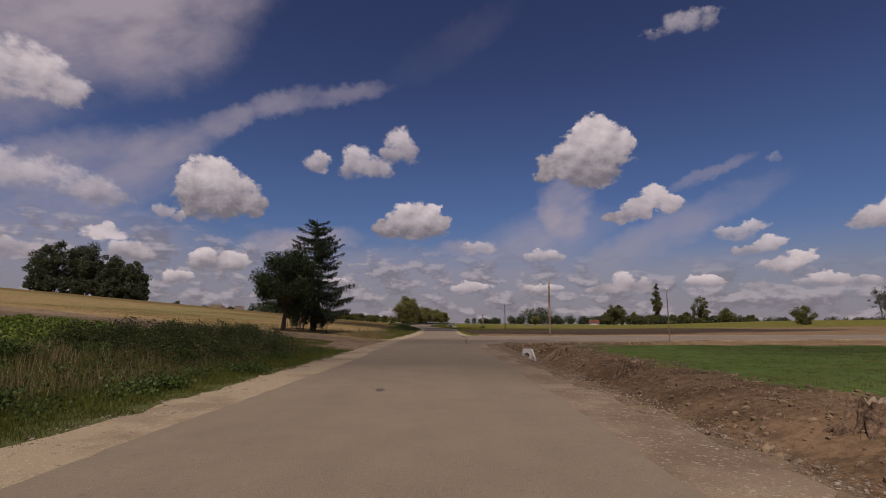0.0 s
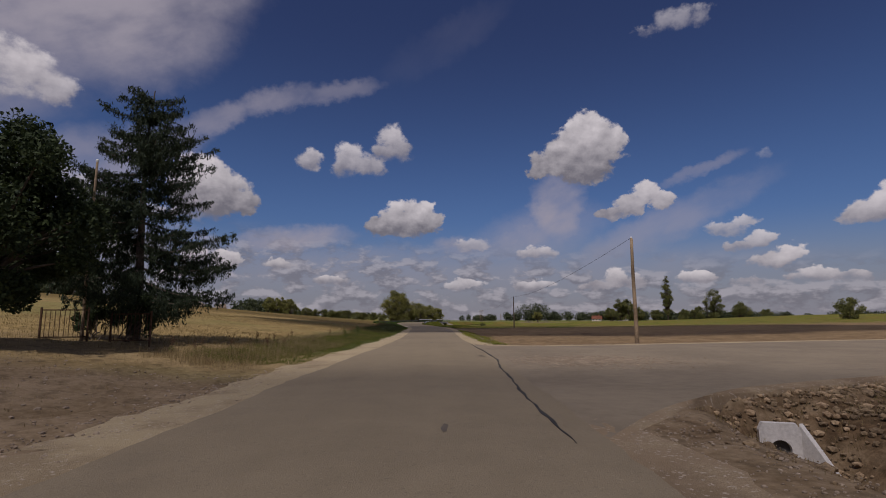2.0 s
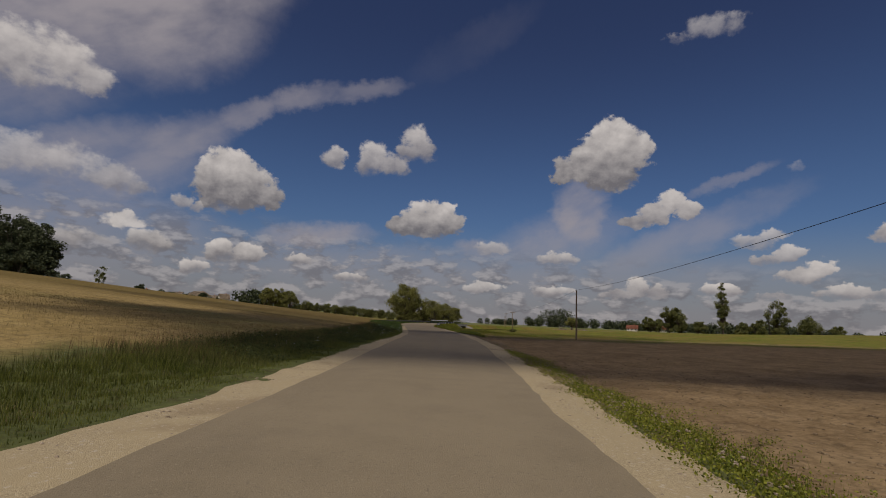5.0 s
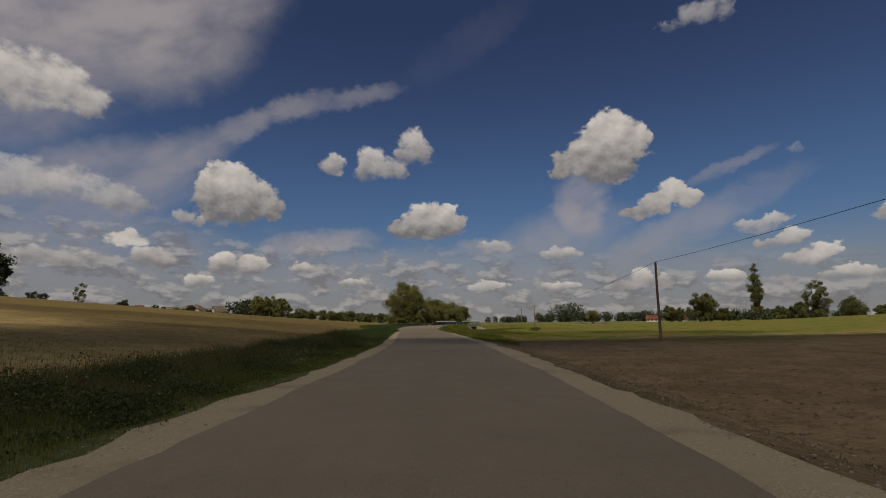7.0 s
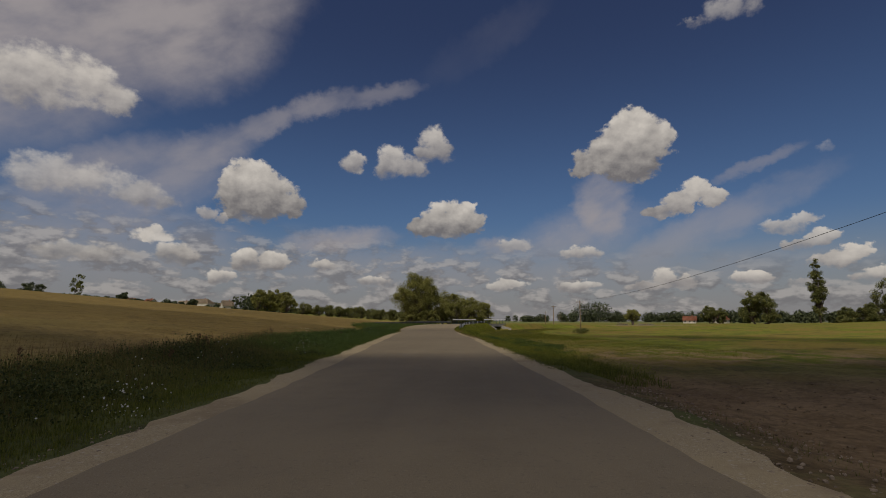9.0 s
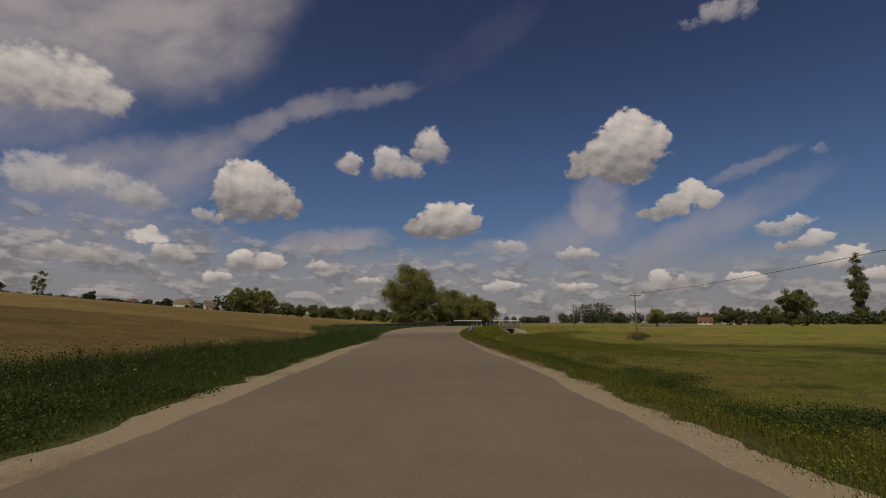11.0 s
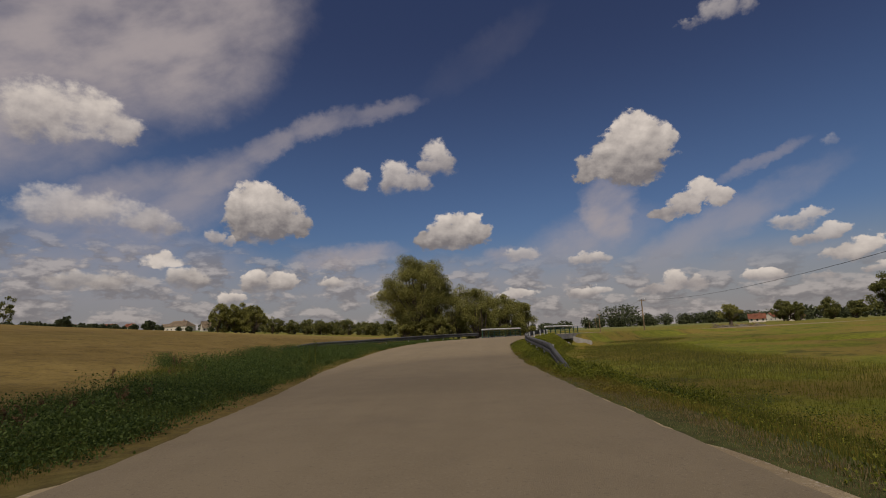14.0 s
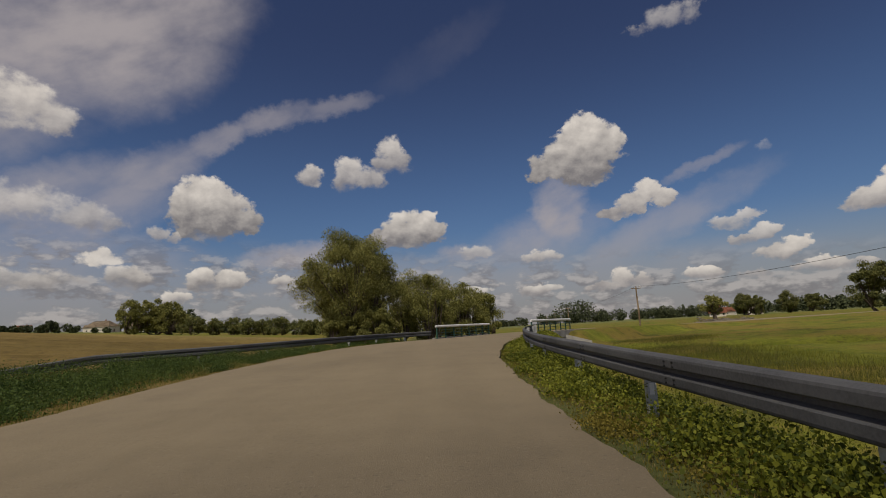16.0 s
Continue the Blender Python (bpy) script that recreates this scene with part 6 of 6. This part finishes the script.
leafy("ditch_thicket", LEFT_EDGE(y) - d, y, 0.35 + 0.7 * rng.uniform(0, 1, 700), 0.06, 70000, rank_leaves, 57, "tall dark weeds crowding the ditch", 0.22)
y, d, rng = clumped(420, 148, 202, 1.8, 5.6, 63, 2.0, 0.2)
leafy("bank_weeds", RIGHT_EDGE(y) + d, y, 0.12 + 0.25 * rng.uniform(0, 1, 420), 0.042, 50000, lush_leaves, 64, "clumps of dark leafy weeds on the verge", 0.22)
y, d, rng = clumped(2400, 140, 200, 1.0, 5.0, 44, 3.0, 0.25)
leafy("bank_weeds", RIGHT_EDGE(y) + d, y, 0.05 + 0.26 * np.clip(d / 3, 0, 1) * rng.uniform(0.1, 1.3, 2400), 0.036, 70000, weed_leaves, 45, "leafy green weeds on the verge", 0.18)
y, d, rng = clumped(1200, 204, 232, 3.0, 8.0, 60)
leafy("lush_weeds", LEFT_EDGE(y) - d, y, 0.35 + 0.4 * rng.uniform(0, 1, 1200), 0.05, 80000, lush_leaves, 61, "lush dark green weeds in front of the guard rail", 0.22)
y, d, rng = clumped(2400, 186, 248, 0.4, 5.0, 46)
leafy("bank_weeds", LEFT_EDGE(y) - d, y, (0.16 + 0.45 * np.clip(d / 2.5, 0, 1)) * rng.uniform(0.5, 1.15, 2400), 0.046, 90000, lush_leaves, 47, "leafy green weeds on the verge", 0.18)
y, d, rng = clumped(1600, 190, 246, 0.6, 4.2, 69, 1.6, 0.25)
leafy("bank_weeds", LEFT_EDGE(y) - d, y, (0.10 + 0.38 * np.clip(d / 2.0, 0, 1)) * rng.uniform(0.4, 1.2, 1600), 0.05, 50000, lush_leaves, 70, "bright green leafy weeds on the verge", 0.2)
y, d, rng = clumped(500, -3, 27, 2.0, 8.0, 48)
leafy("ditch_weeds", LEFT_EDGE(y) - d, y, 0.15 + 0.35 * np.clip(d / 6, 0, 1), 0.07, 26000, lush_leaves, 49, "leafy weeds among the ditch grass", 0.2)
y, d, rng = clumped(260, 90, 190, 1.2, 4.5, 50)
leafy("white_flowers", LEFT_EDGE(y) - d, y, np.full(260, 0.6), 0.035, 700, flower_white, 51, "small white flower heads among the grass", 0.2)


def dock_plant(seed):
    """A dry brown stalk with side shoots, seeds and a few leaves."""
    rng = np.random.default_rng(seed)
    root = base("dock_plant", (0, 0, -5), "tall dry brown dock with seed stalks on the verge", "plant", "dock plants on the verge")
    pts = [(0.03 * h * h, 0.02 * math.sin(3 * h), h) for h in np.linspace(-0.1, 0.95, 9)]
    part("stalk", rod(pts, np.linspace(0.006, 0.002, 9), 5), dock_brown, root)
    spots = []
    for k in range(7):
        h = rng.uniform(0.3, 0.75)
        a = rng.uniform(0, 6.28)
        tip = np.array((0.03 * h * h + 0.11 * math.cos(a), 0.11 * math.sin(a), h + 0.22))
        part("shoot", rod([(0.03 * h * h, 0, h), tuple((np.array((0.03 * h * h, 0, h)) + tip) / 2 + (0, 0, -0.02)), tuple(tip)], (0.003, 0.002, 0.0015), 4), dock_brown, root)
        t = rng.uniform(0.25, 1, (44, 1))
        spots.append(np.array((0.03 * h * h, 0, h)) * (1 - t) + tip * t + rng.normal(0, 0.014, (44, 3)))
    v, f = leaves(np.concatenate(spots), 0.024, rng, 0.7)
    tagged(part("seed_head", mesh_of("seed_head", v, f), dock_brown, root), kind="stuff")
    c = rng.normal(0, 0.10, (26, 3)) * (1, 1, 0.8) + (0, 0, 0.22)
    v, f = leaves(c, 0.12, rng, 0.35)
    part("leaves", mesh_of("leaves", v, f), grass_dark, root)
    return root


rng = np.random.default_rng(60)
docks = [dock_plant(61), dock_plant(62)]
for k in range(44):
    y = (rng.uniform(46, 72), rng.uniform(98, 150), rng.uniform(150, 190), rng.uniform(188, 214))[k % 4]
    x = float(LEFT_EDGE(y)) - rng.uniform(3.4, 6.2)
    m = pose(x, y, float(ground_at(x, y)) - 0.03, rng.normal(0, 6), rng.normal(0, 6), rng.uniform(0, 360)) @ Matrix.Diagonal((1, 1, rng.uniform(0.55, 1.15), 1))
    if k < 2:
        docks[k].matrix_world = m
    else:
        copy_thing(docks[k % 2], m)


for k, (y, d) in enumerate(((190.6, 2.4), (192.0, 2.7), (193.4, 2.5), (189.8, 2.9), (195.2, 2.8), (191.2, 3.2))):
    x = float(LEFT_EDGE(y)) - d
    copy_thing(docks[k % 2], pose(x, y, float(ground_at(x, y)) - 0.03, 4 * math.sin(k), 5 * math.cos(k), 70 * k) @ Matrix.Diagonal((1.3, 1.3, 1.05 + 0.08 * math.sin(3 * k), 1)))


def thistle(x, y, tall, seed):
    """A branching green weed, taller than the grass round it."""
    rng = np.random.default_rng(seed)
    root = base("tall_weed", (x, y, float(ground_at(x, y)) - 0.03), "tall branching green weed standing in the verge grass", "plant", "tall weeds on the verge")
    part("stalk", rod([(0.04 * h, 0.02 * math.sin(4 * h), h) for h in np.linspace(-0.05, tall, 8)], np.linspace(0.012, 0.004, 8), 6), weed_leaves, root)
    spots = []
    for k in range(11):
        h = tall * rng.uniform(0.25, 0.95)
        a, reach = rng.uniform(0, 6.28), 0.32 * (1.15 - h / tall)
        tip = np.array((0.04 * h + reach * math.cos(a), reach * math.sin(a), h + 0.16))
        part("branch", rod([(0.04 * h, 0, h), tuple(tip)], (0.006, 0.003), 5), weed_leaves, root)
        t = rng.uniform(0.1, 1.05, (46, 1))
        spots.append(np.array((0.04 * h, 0, h)) * (1 - t) + tip * t + rng.normal(0, 0.06, (46, 3)))
    v, f = leaves(np.concatenate(spots), 0.05, rng, 0.5)
    tagged(part("leaves", mesh_of("leaves", v, f), lush_leaves, root), kind="stuff")


for k, (y, d, tall) in enumerate(((209.6, 1.5, 1.2), (208.7, 1.9, 0.95), (210.6, 2.1, 0.9), (213.0, 2.4, 0.7), (207.9, 1.4, 0.7), (166.5, 2.4, 0.7), (158.0, 2.2, 0.8), (68.0, 3.2, 0.9), (66.5, 3.9, 0.8))):
    thistle(float(LEFT_EDGE(y)) - d, y, tall, 200 + k)


rng = np.random.default_rng(300)
n = 7000
y = rng.uniform(64, 140, n)
x = RIGHT_EDGE(y) + 2.6 + 9.0 * rng.uniform(0, 1, n) ** 1.6
stones("field_clods", np.stack((x, y, ground_at(x, y)), -1), 0.015 + 0.05 * rng.uniform(0, 1, n) ** 3, 301, "dry clods of earth on the tilled field", material=clod)
